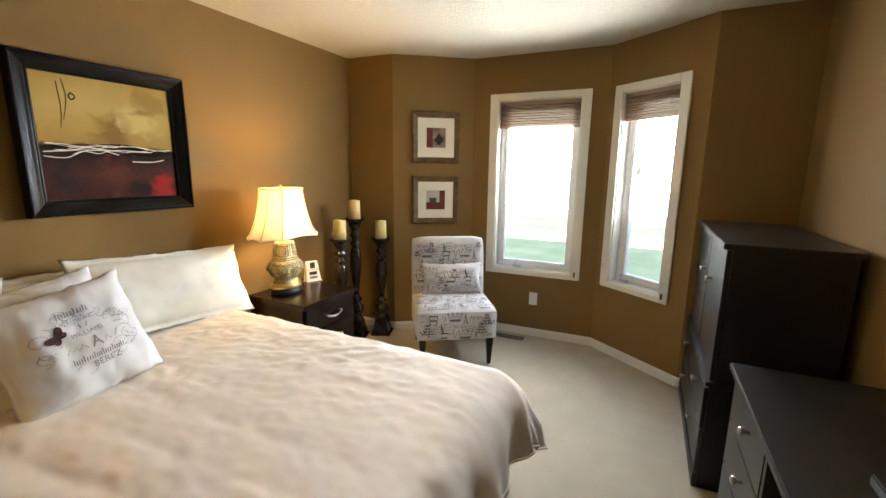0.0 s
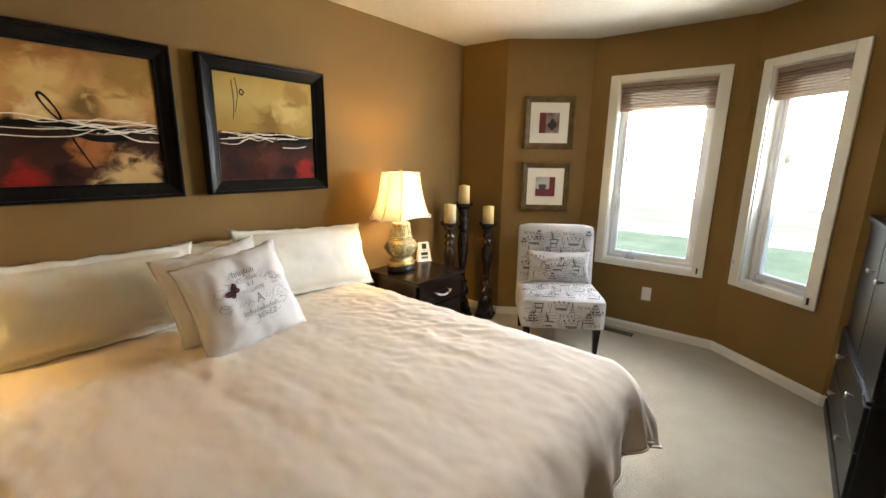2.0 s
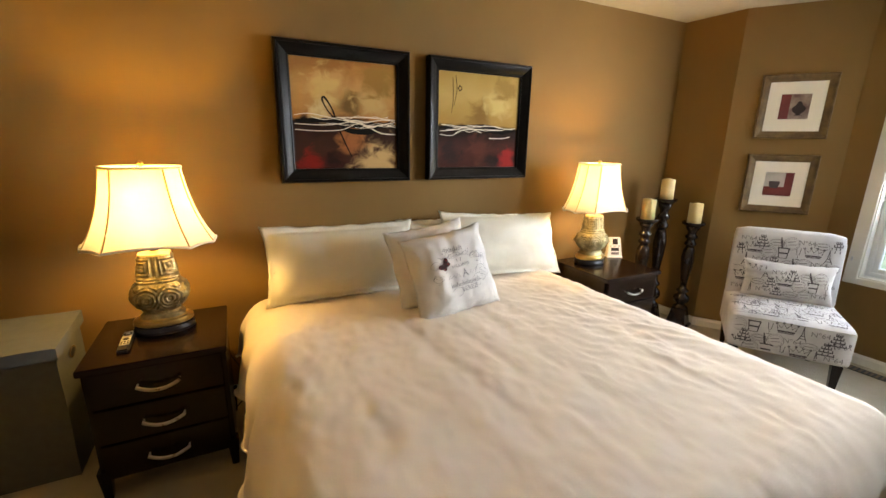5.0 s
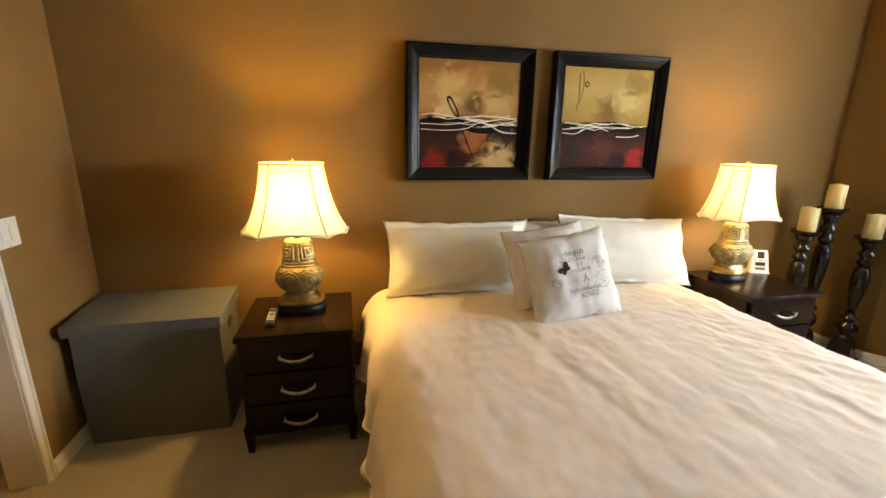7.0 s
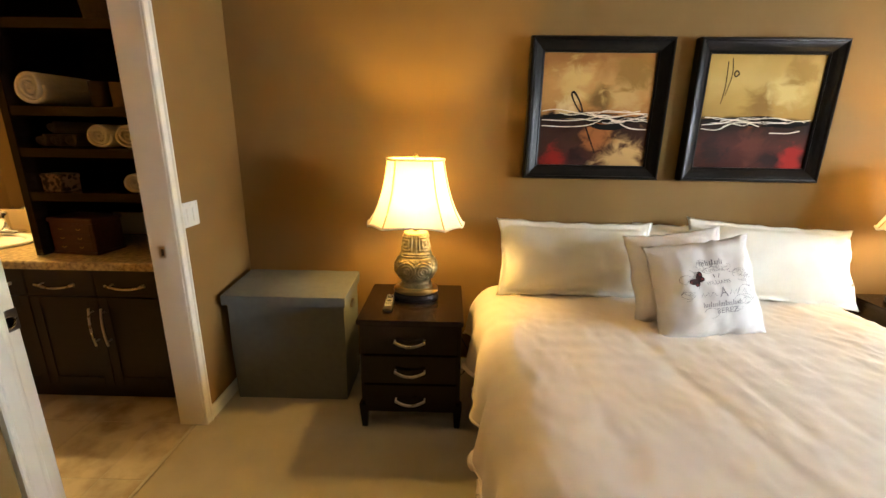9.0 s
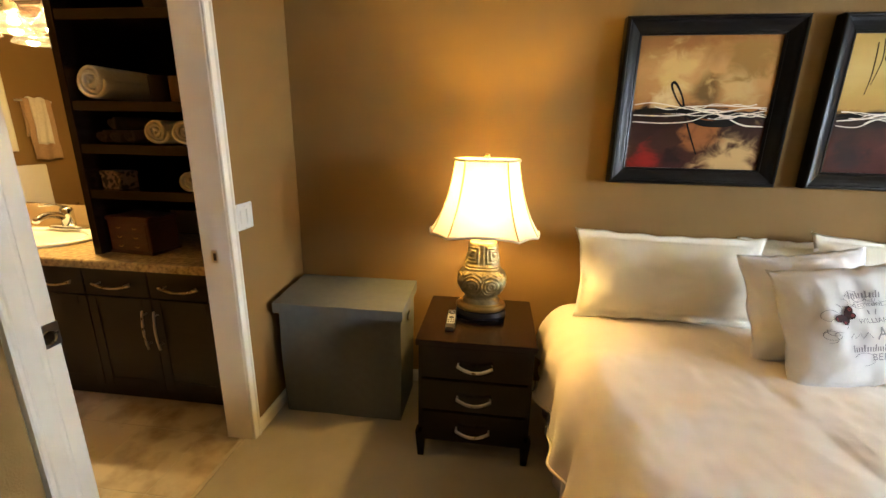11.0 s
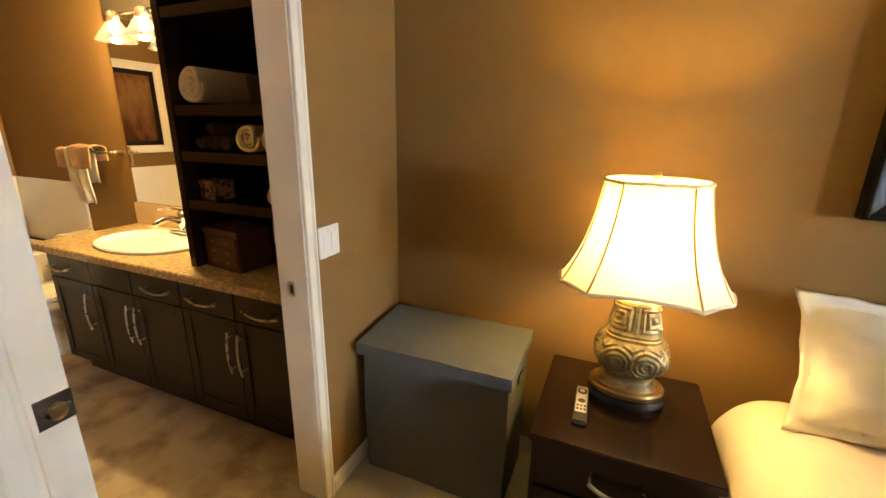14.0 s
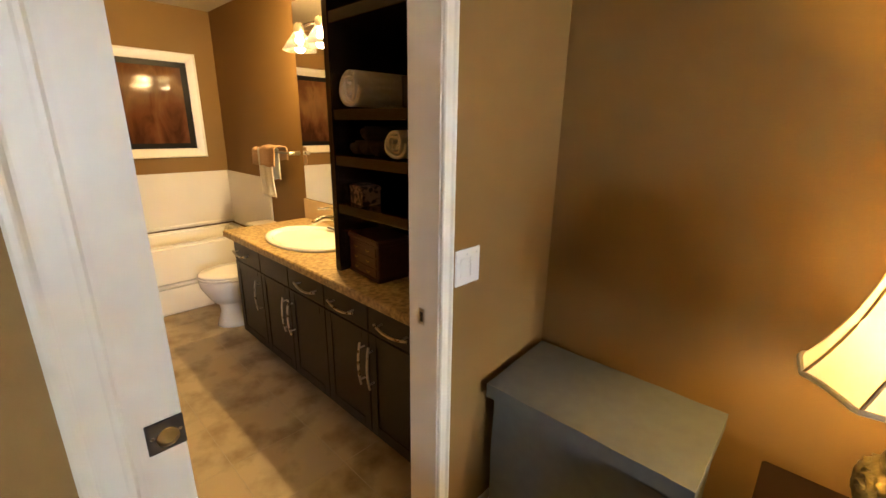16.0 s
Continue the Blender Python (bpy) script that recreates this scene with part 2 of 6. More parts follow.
M_SASH = mat("white_vinyl_sash", (0.8, 0.8, 0.79), 0.35)
M_FABRIC = mat("printed_linen_cotton", (0.55, 0.53, 0.5), 0.9, second=(0.44, 0.425, 0.41), scale=7, mix=0.25, bump=0.3, bump_scale=500)
M_PRINT = mat("grey_print_ink", (0.035, 0.03, 0.032), 0.9, second=(0.1, 0.085, 0.088), scale=14)
M_PRINTGREY = mat("pale_print_ink", (0.13, 0.12, 0.12), 0.9, second=(0.22, 0.2, 0.2), scale=18)
M_SKIRT = mat("pale_bed_skirt", (0.66, 0.64, 0.66), 0.9, second=(0.6, 0.58, 0.6), scale=6, stretch=(6, 6, 1))
M_CUSHION = mat("white_cotton_canvas", (0.74, 0.72, 0.7), 0.9, second=(0.7, 0.68, 0.66), scale=5, bump=0.25, bump_scale=350)
M_RED = mat("butterfly_red", (0.25, 0.03, 0.03), 0.8)
M_DARK = mat("butterfly_brown", (0.03, 0.015, 0.012), 0.8)
M_SEAM = mat("tan_seam_braid", (0.5, 0.36, 0.18), 0.9)

# lampshade: thin cloth that lets the bulb's light through
M_SHADE = bpy.data.materials.new("cream_lampshade_cloth")
M_SHADE.use_nodes = True
nt = M_SHADE.node_tree
nt.nodes.remove(nt.nodes["Principled BSDF"])
d1, d2, mx = nt.nodes.new("ShaderNodeBsdfDiffuse"), nt.nodes.new("ShaderNodeBsdfTranslucent"), nt.nodes.new("ShaderNodeMixShader")
wv = nt.nodes.new("ShaderNodeTexNoise")
wv.inputs["Scale"].default_value = 300
cr = nt.nodes.new("ShaderNodeValToRGB")
cr.color_ramp.elements[0].color, cr.color_ramp.elements[1].color = (0.66, 0.61, 0.5, 1), (0.72, 0.67, 0.56, 1)
nt.links.new(wv.outputs[0], cr.inputs[0])
for d in (d1, d2):
    nt.links.new(cr.outputs[0], d.inputs[0])
mx.inputs[0].default_value = 0.28
nt.links.new(d1.outputs[0], mx.inputs[1])
nt.links.new(d2.outputs[0], mx.inputs[2])
nt.links.new(mx.outputs[0], nt.nodes["Material Output"].inputs[0])

M_BULB = bpy.data.materials.new("lit_frosted_bulb")
M_BULB.use_nodes = True
bb, _ = shader(M_BULB)
bb.inputs["Emission Color"].default_value = (1, 0.72, 0.38, 1)
bb.inputs["Emission Strength"].default_value = 9

M_GLASS = bpy.data.materials.new("clear_window_glass")
M_GLASS.use_nodes = True
gb, _ = shader(M_GLASS)
gb.inputs["Transmission Weight"].default_value = 1
gb.inputs["Roughness"].default_value = 0.0
gb.inputs["IOR"].default_value = 1.05
gb.inputs["Base Color"].default_value = (0.98, 1, 0.99, 1)
M_MIRROR = mat("silvered_mirror", (0.9, 0.9, 0.88), 0.01, 1.0)


def layered(name, stops, scale, distort, stretch, rough=0.55, lo=0.0, hi=1.0, axis="Z", strength=0.35, blotch=()):
    """Paint in soft horizontal bands, broken up by cloudy brushwork; blotch adds (centre, size, colour) patches."""
    m = bpy.data.materials.new(name)
    m.use_nodes = True
    b, nt = shader(m)
    b.inputs["Roughness"].default_value = rough
    tc, sp = nt.nodes.new("ShaderNodeTexCoord"), nt.nodes.new("ShaderNodeSeparateXYZ")
    nt.links.new(tc.outputs["Object"], sp.inputs[0])
    n = nt.nodes.new("ShaderNodeTexNoise")
    n.inputs["Scale"].default_value, n.inputs["Detail"].default_value, n.inputs["Distortion"].default_value = scale, 6, distort
    mp = nt.nodes.new("ShaderNodeMapping")
    mp.inputs["Scale"].default_value = stretch
    nt.links.new(tc.outputs["Object"], mp.inputs[0])
    nt.links.new(mp.outputs[0], n.inputs[0])
    mr = nt.nodes.new("ShaderNodeMapRange")
    mr.inputs["From Min"].default_value, mr.inputs["From Max"].default_value = lo, hi
    nt.links.new(sp.outputs[axis], mr.inputs[0])
    ma = nt.nodes.new("ShaderNodeMath")
    ma.operation = "MULTIPLY_ADD"
    ma.inputs[1].default_value = strength
    nt.links.new(n.outputs[0], ma.inputs[0])
    nt.links.new(mr.outputs[0], ma.inputs[2])
    sb = nt.nodes.new("ShaderNodeMath")
    sb.operation = "SUBTRACT"
    sb.inputs[1].default_value = strength / 2
    nt.links.new(ma.outputs[0], sb.inputs[0])
    r = nt.nodes.new("ShaderNodeValToRGB")
    e = r.color_ramp.elements
    while len(e) < len(stops):
        e.new(0.5)
    for k, (p, c) in enumerate(stops):
        e[k].position, e[k].color = p, (*c, 1)
    nt.links.new(sb.outputs[0], r.inputs[0])
    out = r.outputs[0]
    rag = nt.nodes.new("ShaderNodeTexNoise")
    rag.inputs["Scale"].default_value, rag.inputs["Detail"].default_value, rag.inputs["Distortion"].default_value = scale * 2.2, 8, 0.6
    nt.links.new(mp.outputs[0], rag.inputs[0])
    for k, (c, size, col) in enumerate(blotch):
        ds = nt.nodes.new("ShaderNodeVectorMath")
        ds.operation = "DISTANCE"
        ds.inputs[1].default_value = c
        nt.links.new(tc.outputs["Object"], ds.inputs[0])
        ad = nt.nodes.new("ShaderNodeMath")
        ad.operation = "MULTIPLY_ADD"
        ad.inputs[1].default_value = size * 2.6
        nt.links.new(rag.outputs[0], ad.inputs[0])
        nt.links.new(ds.outputs[1], ad.inputs[2])
        rg = nt.nodes.new("ShaderNodeMapRange")
        rg.interpolation_type = "SMOOTHSTEP"
        rg.inputs["From Min"].default_value, rg.inputs["From Max"].default_value = size * 2.45, size * 1.6
        nt.links.new(ad.outputs[0], rg.inputs[0])
        mixn = nt.nodes.new("ShaderNodeMix")
        mixn.data_type = "RGBA"
        nt.links.new(rg.outputs[0], mixn.inputs["Factor"])
        nt.links.new(out, mixn.inputs[6])
        mixn.inputs[7].default_value = (*col, 1)
        out = mixn.outputs[2]
    nt.links.new(out, b.inputs["Base Color"])
    return m


# ---- shape helpers ----
def lathe(profile, seg=32, ax=1.0, ay=1.0, bm=None, centre=(0, 0)):
    """Turned shape from (radius, height) pairs, closed at both ends; ax, ay make it oval."""
    bm = bm or bmesh.new()
    rings = []
    for r, z in profile:
        rings.append([bm.verts.new((centre[0] + ax * r * math.cos(2 * math.pi * k / seg), centre[1] + ay * r * math.sin(2 * math.pi * k / seg), z)) for k in range(seg)])
    for a, b in zip(rings, rings[1:]):
        for k in range(seg):
            j = (k + 1) % seg
            bm.faces.new([a[k], a[j], b[j], b[k]])
    bm.faces.new(rings[0][::-1])
    bm.faces.new(rings[-1])
    return bm


def tube(points, radius, seg=8, bm=None, flat=1.0, caps=True):
    """A round bar along points."""
    bm = bm or bmesh.new()
    pts = [Vector(p) for p in points]
    rings = []
    up = Vector((0, 0, 1))
    for i, p in enumerate(pts):
        d = (pts[min(i + 1, len(pts) - 1)] - pts[max(i - 1, 0)]).normalized()
        s = d.cross(up if abs(d.z) < 0.95 else Vector((1, 0, 0))).normalized()
        t = s.cross(d).normalized()
        rings.append([bm.verts.new(p + (s * math.cos(2 * math.pi * k / seg) + t * flat * math.sin(2 * math.pi * k / seg)) * radius) for k in range(seg)])
    for a, b in zip(rings, rings[1:]):
        for k in range(seg):
            j = (k + 1) % seg
            bm.faces.new([a[k], a[j], b[j], b[k]])
    if caps:
        bm.faces.new(rings[0][::-1])
        bm.faces.new(rings[-1])
    return bm


def arc(p, q, bulge, n=10):
    """Points from p to q, bowed by the vector bulge in the middle."""
    p, q, bulge = Vector(p), Vector(q), Vector(bulge)
    return [p.lerp(q, k / n) + bulge * (1 - (2 * k / n - 1) ** 2) for k in range(n + 1)]


def taper(x, y, z0, z1, half0, half1, bm=None):
    """A square leg, half0 wide at z0 and half1 at z1."""
    bm = bm or bmesh.new()
    lo = [bm.verts.new((x + sx * half0, y + sy * half0, z0)) for sx, sy in ((-1, -1), (1, -1), (1, 1), (-1, 1))]
    hi = [bm.verts.new((x + sx * half1, y + sy * half1, z1)) for sx, sy in ((-1, -1), (1, -1), (1, 1), (-1, 1))]
    for k in range(4):
        j = (k + 1) % 4
        bm.faces.new([lo[k], lo[j], hi[j], hi[k]])
    bm.faces.new(lo[::-1])
    bm.faces.new(hi)
    return bm


def picture_frame(name, w, h, rail, depth, material, parent):
    """Mitred moulding round a w x h picture standing in the xz plane, its back at y = 0, its face towards -y."""
    prof = [(0, 0), (0, -depth * 0.8), (rail * 0.04, -depth * 0.94), (rail * 0.12, -depth), (rail * 0.2, -depth * 0.98), (rail * 0.24, -depth * 0.86), (rail * 0.4, -depth * 0.8), (rail * 0.58, -depth * 0.7), (rail * 0.76, -depth * 0.56), (rail * 0.86, -depth * 0.5), (rail * 0.9, -depth * 0.54), (rail, -depth * 0.48), (rail, 0)]
    for k, nm in enumerate(("bottom_rail", "side_rail", "top_rail", "side_rail")):
        bm = bmesh.new()
        rows = []
        for d, y in prof:
            c = [(-w / 2 + d, d), (w / 2 - d, d), (w / 2 - d, h - d), (-w / 2 + d, h - d)]
            a, b = c[k], c[(k + 1) % 4]
            rows.append((bm.verts.new((a[0], y, a[1])), bm.verts.new((b[0], y, b[1]))))
        for (a, b), (c, d) in zip(rows, rows[1:] + rows[:1]):
            bm.faces.new([a, b, d, c])
        bm.faces.new([r[0] for r in rows])
        bm.faces.new([r[1] for r in rows][::-1])
        part(nm, bm, material, parent)


def stroke(points, width, y, bm=None):
    """A flat brush stroke through (x, z, weight) points, standing just proud at depth y."""
    bm = bm or bmesh.new()
    pts = []
    for i in range(len(points) - 1):
        p0, p1, p2, p3 = (Vector(points[min(max(i + o, 0), len(points) - 1)]) for o in (-1, 0, 1, 2))
        for k in range(6):
            t = k / 6
            pts.append(0.5 * (2 * p1 + (p2 - p0) * t + (2 * p0 - 5 * p1 + 4 * p2 - p3) * t * t + (3 * p1 - p0 - 3 * p2 + p3) * t ** 3))
    pts.append(Vector(points[-1]))
    rows = []
    for i, p in enumerate(pts):
        d = pts[min(i + 1, len(pts) - 1)] - pts[max(i - 1, 0)]
        n = Vector((-d.y, d.x)).normalized() * width * max(p.z, 0.1)
        rows.append([bm.verts.new((p.x + n.x, y - 0.0008, p.y + n.y)), bm.verts.new((p.x - n.x, y - 0.0008, p.y - n.y)),
                     bm.verts.new((p.x - n.x, y, p.y - n.y)), bm.verts.new((p.x + n.x, y, p.y + n.y))])
    for a, b in zip(rows, rows[1:]):
        for k in range(4):
            j = (k + 1) % 4
            bm.faces.new([a[k], a[j], b[j], b[k]])
    return bm


def lettering(text, size):
    """Flat letters as lists of 2D polygons, centred on the origin."""
    cu = bpy.data.curves.new("letters", "FONT")
    cu.body, cu.size, cu.align_x, cu.resolution_u = text, size, "CENTER", 2
    ob = new("letters", cu)
    bpy.context.view_layer.update()
    me = ob.evaluated_get(bpy.context.evaluated_depsgraph_get()).to_mesh()
    vs = [Vector((v.co.x, v.co.y)) for v in me.vertices]
    fs = [tuple(p.vertices) for p in me.polygons]
    bpy.data.objects.remove(ob)
    return vs, fs


def printed(name, shapes, place, material, parent, label=""):
    """Flat shapes, each (points, faces), laid onto a surface by place(x, z)."""
    bm = bmesh.new()
    for vs, fs in shapes:
        used = {i for f in fs for i in f}
        bv = [bm.verts.new(place(v[0], v[1])) if i in used else None for i, v in enumerate(vs)]
        for f in fs:
            if len(set(f)) > 2:
                try:
                    bm.faces.new([bv[i] for i in f])
                except ValueError:
                    pass
    return tagged(part(name, bm, material, parent, label), kind="stuff")


def line2(points, width):
    """A thin 2D line as (points, faces)."""
    vs, fs = [], []
    for i, p in enumerate(points):
        a, b = points[max(i - 1, 0)], points[min(i + 1, len(points) - 1)]
        dx, dz = b[0] - a[0], b[1] - a[1]
        l = math.hypot(dx, dz) or 1
        vs += [(p[0] - dz / l * width / 2, p[1] + dx / l * width / 2), (p[0] + dz / l * width / 2, p[1] - dx / l * width / 2)]
    for i in range(len(points) - 1):
        fs.append((2 * i, 2 * i + 1, 2 * i + 3, 2 * i + 2))
    return vs, fs


def ring2(cx, cz, rx, rz, width, a0=0, a1=360, n=20):
    return line2([(cx + rx * math.cos(radians(a0 + (a1 - a0) * k / n)), cz + rz * math.sin(radians(a0 + (a1 - a0) * k / n))) for k in range(n + 1)], width)


def moved(shape, x, z, s=1.0):
    return [(v[0] * s + x, v[1] * s + z) for v in shape[0]], shape[1]


# ---- trim of the bedroom ----
def along(a, b):
    a, b = Vector(a), Vector(b)
    d = (b - a).normalized()
    return Matrix(((d.x, -d.y, 0, a.x), (d.y, d.x, 0, a.y), (0, 0, 1, 0), (0, 0, 0, 1))), (b - a).length


def baseboard(name, a, b, u0=0.0, u1=None, h=0.07):
    m, L = along(a, b)
    u1 = L if u1 is None else u1
    bm = bmesh.new()
    prof = [(-0.0, 0), (-0.014, 0), (-0.014, h * 0.72), (-0.009, h * 0.86), (-0.006, h), (0, h)]
    ends = [[bm.verts.new((u, y, z)) for y, z in prof] for u in (u0, u1)]
    for k in range(len(prof)):
        j = (k + 1) % len(prof)
        bm.faces.new([ends[0][k], ends[0][j], ends[1][j], ends[1][k]])
    bm.faces.new(ends[0])
    bm.faces.new(ends[1][::-1])
    ob = part(name, bm, M_WHITE)
    ob.matrix_world = m
    return tagged(ob, "white painted wooden baseboard along the wall", "baseboard", kind="structure")


baseboard("baseboard", C0, C1)
for a, b in ((C1, C2), (C2, C3), (C3, C4), (C4, C5), (C5, C6), (C6, SW)):
    baseboard("baseboard", a, b)
baseboard("baseboard", SW, (0.0222, -1.412))
baseboard("baseboard", (0.027, -0.5025), (0.03, 0.08))


def window(name, a, b, w, label):
    """A white-cased window in an angled wall, with a sash, its glass, a crank and a part-drawn pleated shade."""
    m, _ = along(a, b)
    u0, u1, z0, z1 = w
    win = thing(name, m, label, "window", kind="structure")
    t = 0.068
    part("casing", box(u0 - t, u0 + 0.004, -0.018, -0.001, z0 - t * 0.6, z1 + t * 0.75), M_WHITE, win, bevel=0.003)
    part("casing", box(u1 - 0.004, u1 + t, -0.018, -0.001, z0 - t * 0.6, z1 + t * 0.75), M_WHITE, win, bevel=0.003)
    part("casing", box(u0 + 0.004, u1 - 0.004, -0.018, -0.001, z1 - 0.004, z1 + t * 0.75), M_WHITE, win, bevel=0.003)
    part("window_sill", box(u0 + 0.004, u1 - 0.004, -0.018, -0.001, z0 - t * 0.6, z0 + 0.004), M_WHITE, win, bevel=0.003)
    for bx in ((u0 - 0.001, u0 + 0.012, 0, 0.148, z0, z1), (u1 - 0.012, u1 + 0.001, 0, 0.148, z0, z1), (u0 + 0.012, u1 - 0.012, 0, 0.148, z0 - 0.001, z0 + 0.012), (u0 + 0.012, u1 - 0.012, 0, 0.148, z1 - 0.012, z1 + 0.001)):
        part("jamb", box(*bx), M_WHITE, win)
    v0, v1, y0, y1 = u0 + 0.012, u1 - 0.012, z0 + 0.012, z1 - 0.012
    f = 0.03
    for bx in ((v0, v0 + f, 0.075, 0.146, y0, y1), (v1 - f, v1, 0.075, 0.146, y0, y1), (v0 + f, v1 - f, 0.075, 0.146, y0, y0 + f), (v0 + f, v1 - f, 0.075, 0.146, y1 - f, y1)):
        part("window_frame", box(*bx), M_SASH, win, bevel=0.004)
    s = f + 0.031
    sash = part("sash", box(v0 + f, v0 + s, 0.085, 0.132, y0 + f, y1 - f), M_SASH, win, bevel=0.004)
    for bx in ((v1 - s, v1 - f, 0.085, 0.132, y0 + f, y1 - f), (v0 + s, v1 - s, 0.085, 0.132, y0 + f, y0 + s), (v0 + s, v1 - s, 0.085, 0.132, y1 - s, y1 - f)):
        part("sash", box(*bx), M_SASH, win, bevel=0.004)
    g = part("pane", box(v0 + s, v1 - s, 0.098, 0.104, y0 + s, y1 - s), M_GLASS, win, "clear glass pane")
    g.visible_shadow = False
    # crank and locks
    cx = v0 + 0.2 if u1 - u0 > 0.6 else v0 + 0.1
    part("crank_base", box(cx - 0.04, cx + 0.04, 0.03, 0.06, y0 + 0.005, y0 + 0.03), M_SILVER, win, bevel=0.006)
    part("crank_handle", tube(arc((cx - 0.01, 0.03, y0 + 0.03), (cx + 0.02, 0.015, y0 + 0.085), (-0.02, 0, 0), 6), 0.005), M_SILVER, win)
    part("lock_lever", tube([(v1 - 0.02, 0.055, y0 + 0.12), (v1 - 0.022, 0.04, y0 + 0.17)], 0.008), M_SASH, win)
    part("cord_cleat", box(u1 + 0.02, u1 + 0.032, -0.03, -0.018, z0 - 0.01, z0 + 0.035), M_BLACKPL, win, bevel=0.002)
    part("cord_cleat", box(u0 - 0.05, u0 - 0.038, -0.028, -0.018, z0 + 0.12, z0 + 0.15), M_SILVER, win, bevel=0.002)
    return win


def pleated_shade(a, b, w, drop):
    m, _ = along(a, b)
    u0, u1, z0, z1 = w
    sh = thing("pleated_shade", m, "brown pleated fabric window shade, mostly raised", "window shade", "window shades")
    part("head_rail", box(u0 + 0.016, u1 - 0.016, 0.008, 0.05, z1 - 0.045, z1 - 0.013), M_BLIND, sh, bevel=0.003)
    bm = bmesh.new()
    n = 8
    top, bot = z1 - 0.045, z1 - drop + 0.022
    front, back = [], []
    for k in range(n * 2 + 1):
        z = top + (bot - top) * k / (n * 2)
        yf = 0.010 if k % 2 else 0.024
        yb = 0.048 if k % 2 else 0.034
        front.append([bm.verts.new((u, yf, z)) for u in (u0 + 0.018, u1 - 0.018)])
        back.append([bm.verts.new((u, yb, z)) for u in (u0 + 0.018, u1 - 0.018)])
    for k in range(n * 2):
        bm.faces.new([front[k][0], front[k][1], front[k + 1][1], front[k + 1][0]])
        bm.faces.new([back[k][0], back[k][1], back[k + 1][1], back[k + 1][0]])
        for s in (0, 1):
            bm.faces.new([front[k][s], back[k][s], back[k + 1][s], front[k + 1][s]])
    part("pleats", bm, M_BLIND, sh)
    part("bottom_rail", box(u0 + 0.016, u1 - 0.016, 0.01, 0.048, z1 - drop, z1 - drop + 0.022), M_BLIND, sh, bevel=0.004)


window("window_1", C3, C4, W1, "white casement window with clear glass")
window("window_2", C4, C5, W2, "narrow white casement window with clear glass")
pleated_shade(C3, C4, W1, 0.235)
pleated_shade(C4, C5, W2, 0.215)


def wall_plate(name, m, w, h, label, category, rockers):
    th = thing(name, m, label, category)
    part("plate", box(-w / 2, w / 2, -0.006, -0.0005, -h / 2, h / 2), M_PLASTIC, th, bevel=0.002)
    for k in range(rockers):
        c = (k - (rockers - 1) / 2) * 0.046
        part("rocker", box(c - 0.016, c + 0.016, -0.0095, -0.006, -0.033, 0.033), M_PLASTIC, th, bevel=0.002)
    for k in range(rockers):
        c = (k - (rockers - 1) / 2) * 0.046
        for s in (-1, 1):
            part("screw", lathe([(0.003, -0.0072), (0.003, -0.006)], 8), M_SILVER, th).matrix_basis = pose(c, -0.0135, s * 0.048, -90)
    return th


m, _ = along(C3, C4)
wall_plate("wall_outlet", m @ pose(0.608, 0, 0.35), 0.072, 0.115, "white plastic cover plate low on the brown wall", "wall outlet", 1)
m, _ = along((0.027, -0.5), (0.03, 0.085))
wall_plate("light_switch", m @ pose(0.066, 0, 1.085), 0.115, 0.117, "white double rocker light switch beside the doorway", "light switch", 2)

# floor vent under the window
vent = thing("floor_vent", pose(5.175, -1.46, 0, 0, 0, 92), "tan metal floor vent set in the carpet", "vent")
M_VENT = mat("tan_metal", (0.22, 0.17, 0.11), 0.5, 0.4)
part("frame", box(-0.14, 0.14, -0.04, 0.04, 0.0005, 0.004), M_BLACKPL, vent, bevel=0.001)
for k in range(9):
    part("slat", box(-0.12 + k * 0.028, -0.108 + k * 0.028, -0.034, 0.034, 0.0045, 0.007), M_VENT, vent)

# ---- bathroom doorway ----
tagged(part("jamb", box(-0.105, 0.0265, JN - 0.0, JN + 0.0175, 0, DOOR_H), M_WHITE, bevel=0.002), "white painted door jamb with a small strike plate", "door jamb", kind="structure")


def moulding(y0, y1, z1, x0, paint):
    """An upright door casing with a stepped, rounded face; its thick edge lies at y0."""
    bm = bmesh.new()
    w = y1 - y0
    prof = [(0, 0), (0, 0.017), (0.06, 0.0195), (0.16, 0.0195), (0.22, 0.0175), (0.3, 0.0125), (0.36, 0.0115), (0.78, 0.0105), (0.84, 0.012), (0.93, 0.012), (1.0, 0.008), (1.0, 0)]
    ends = [[bm.verts.new((x0 + d, y0 + w * t, z)) for t, d in prof] for z in (0.0, z1)]
    for k in range(len(prof)):
        j = (k + 1) % len(prof)
        bm.faces.new([ends[0][k], ends[0][j], ends[1][j], ends[1][k]])
    bm.faces.new(ends[0])
    bm.faces.new(ends[1][::-1])
    return tagged(part("casing", bm, paint), "white painted moulded door casing", "door casing", kind="structure")


moulding(JN + 0.046, JN + 0.003, DOOR_H + 0.06, 0.0272, M_WHITE)
# The south casing, split jambs and door leaf take the dimmed copy of the white.
moulding(JS - 0.072, JS + 0.004, DOOR_H + 0.06, 0.0228, M_WHITE_DIM)
tagged(part("casing", box(0.027, 0.04, JS + 0.008, JN + 0.002, DOOR_H - 0.002, DOOR_H + 0.06), M_WHITE, bevel=0.004), "white painted door casing", "door casing", kind="structure")
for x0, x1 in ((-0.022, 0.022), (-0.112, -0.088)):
    tagged(part("jamb", box(x0, x1, JS + 0.0005, JS + 0.016, 0, DOOR_H), M_WHITE_DIM, bevel=0.002), "white split jamb of a pocket door", "door jamb", kind="structure")
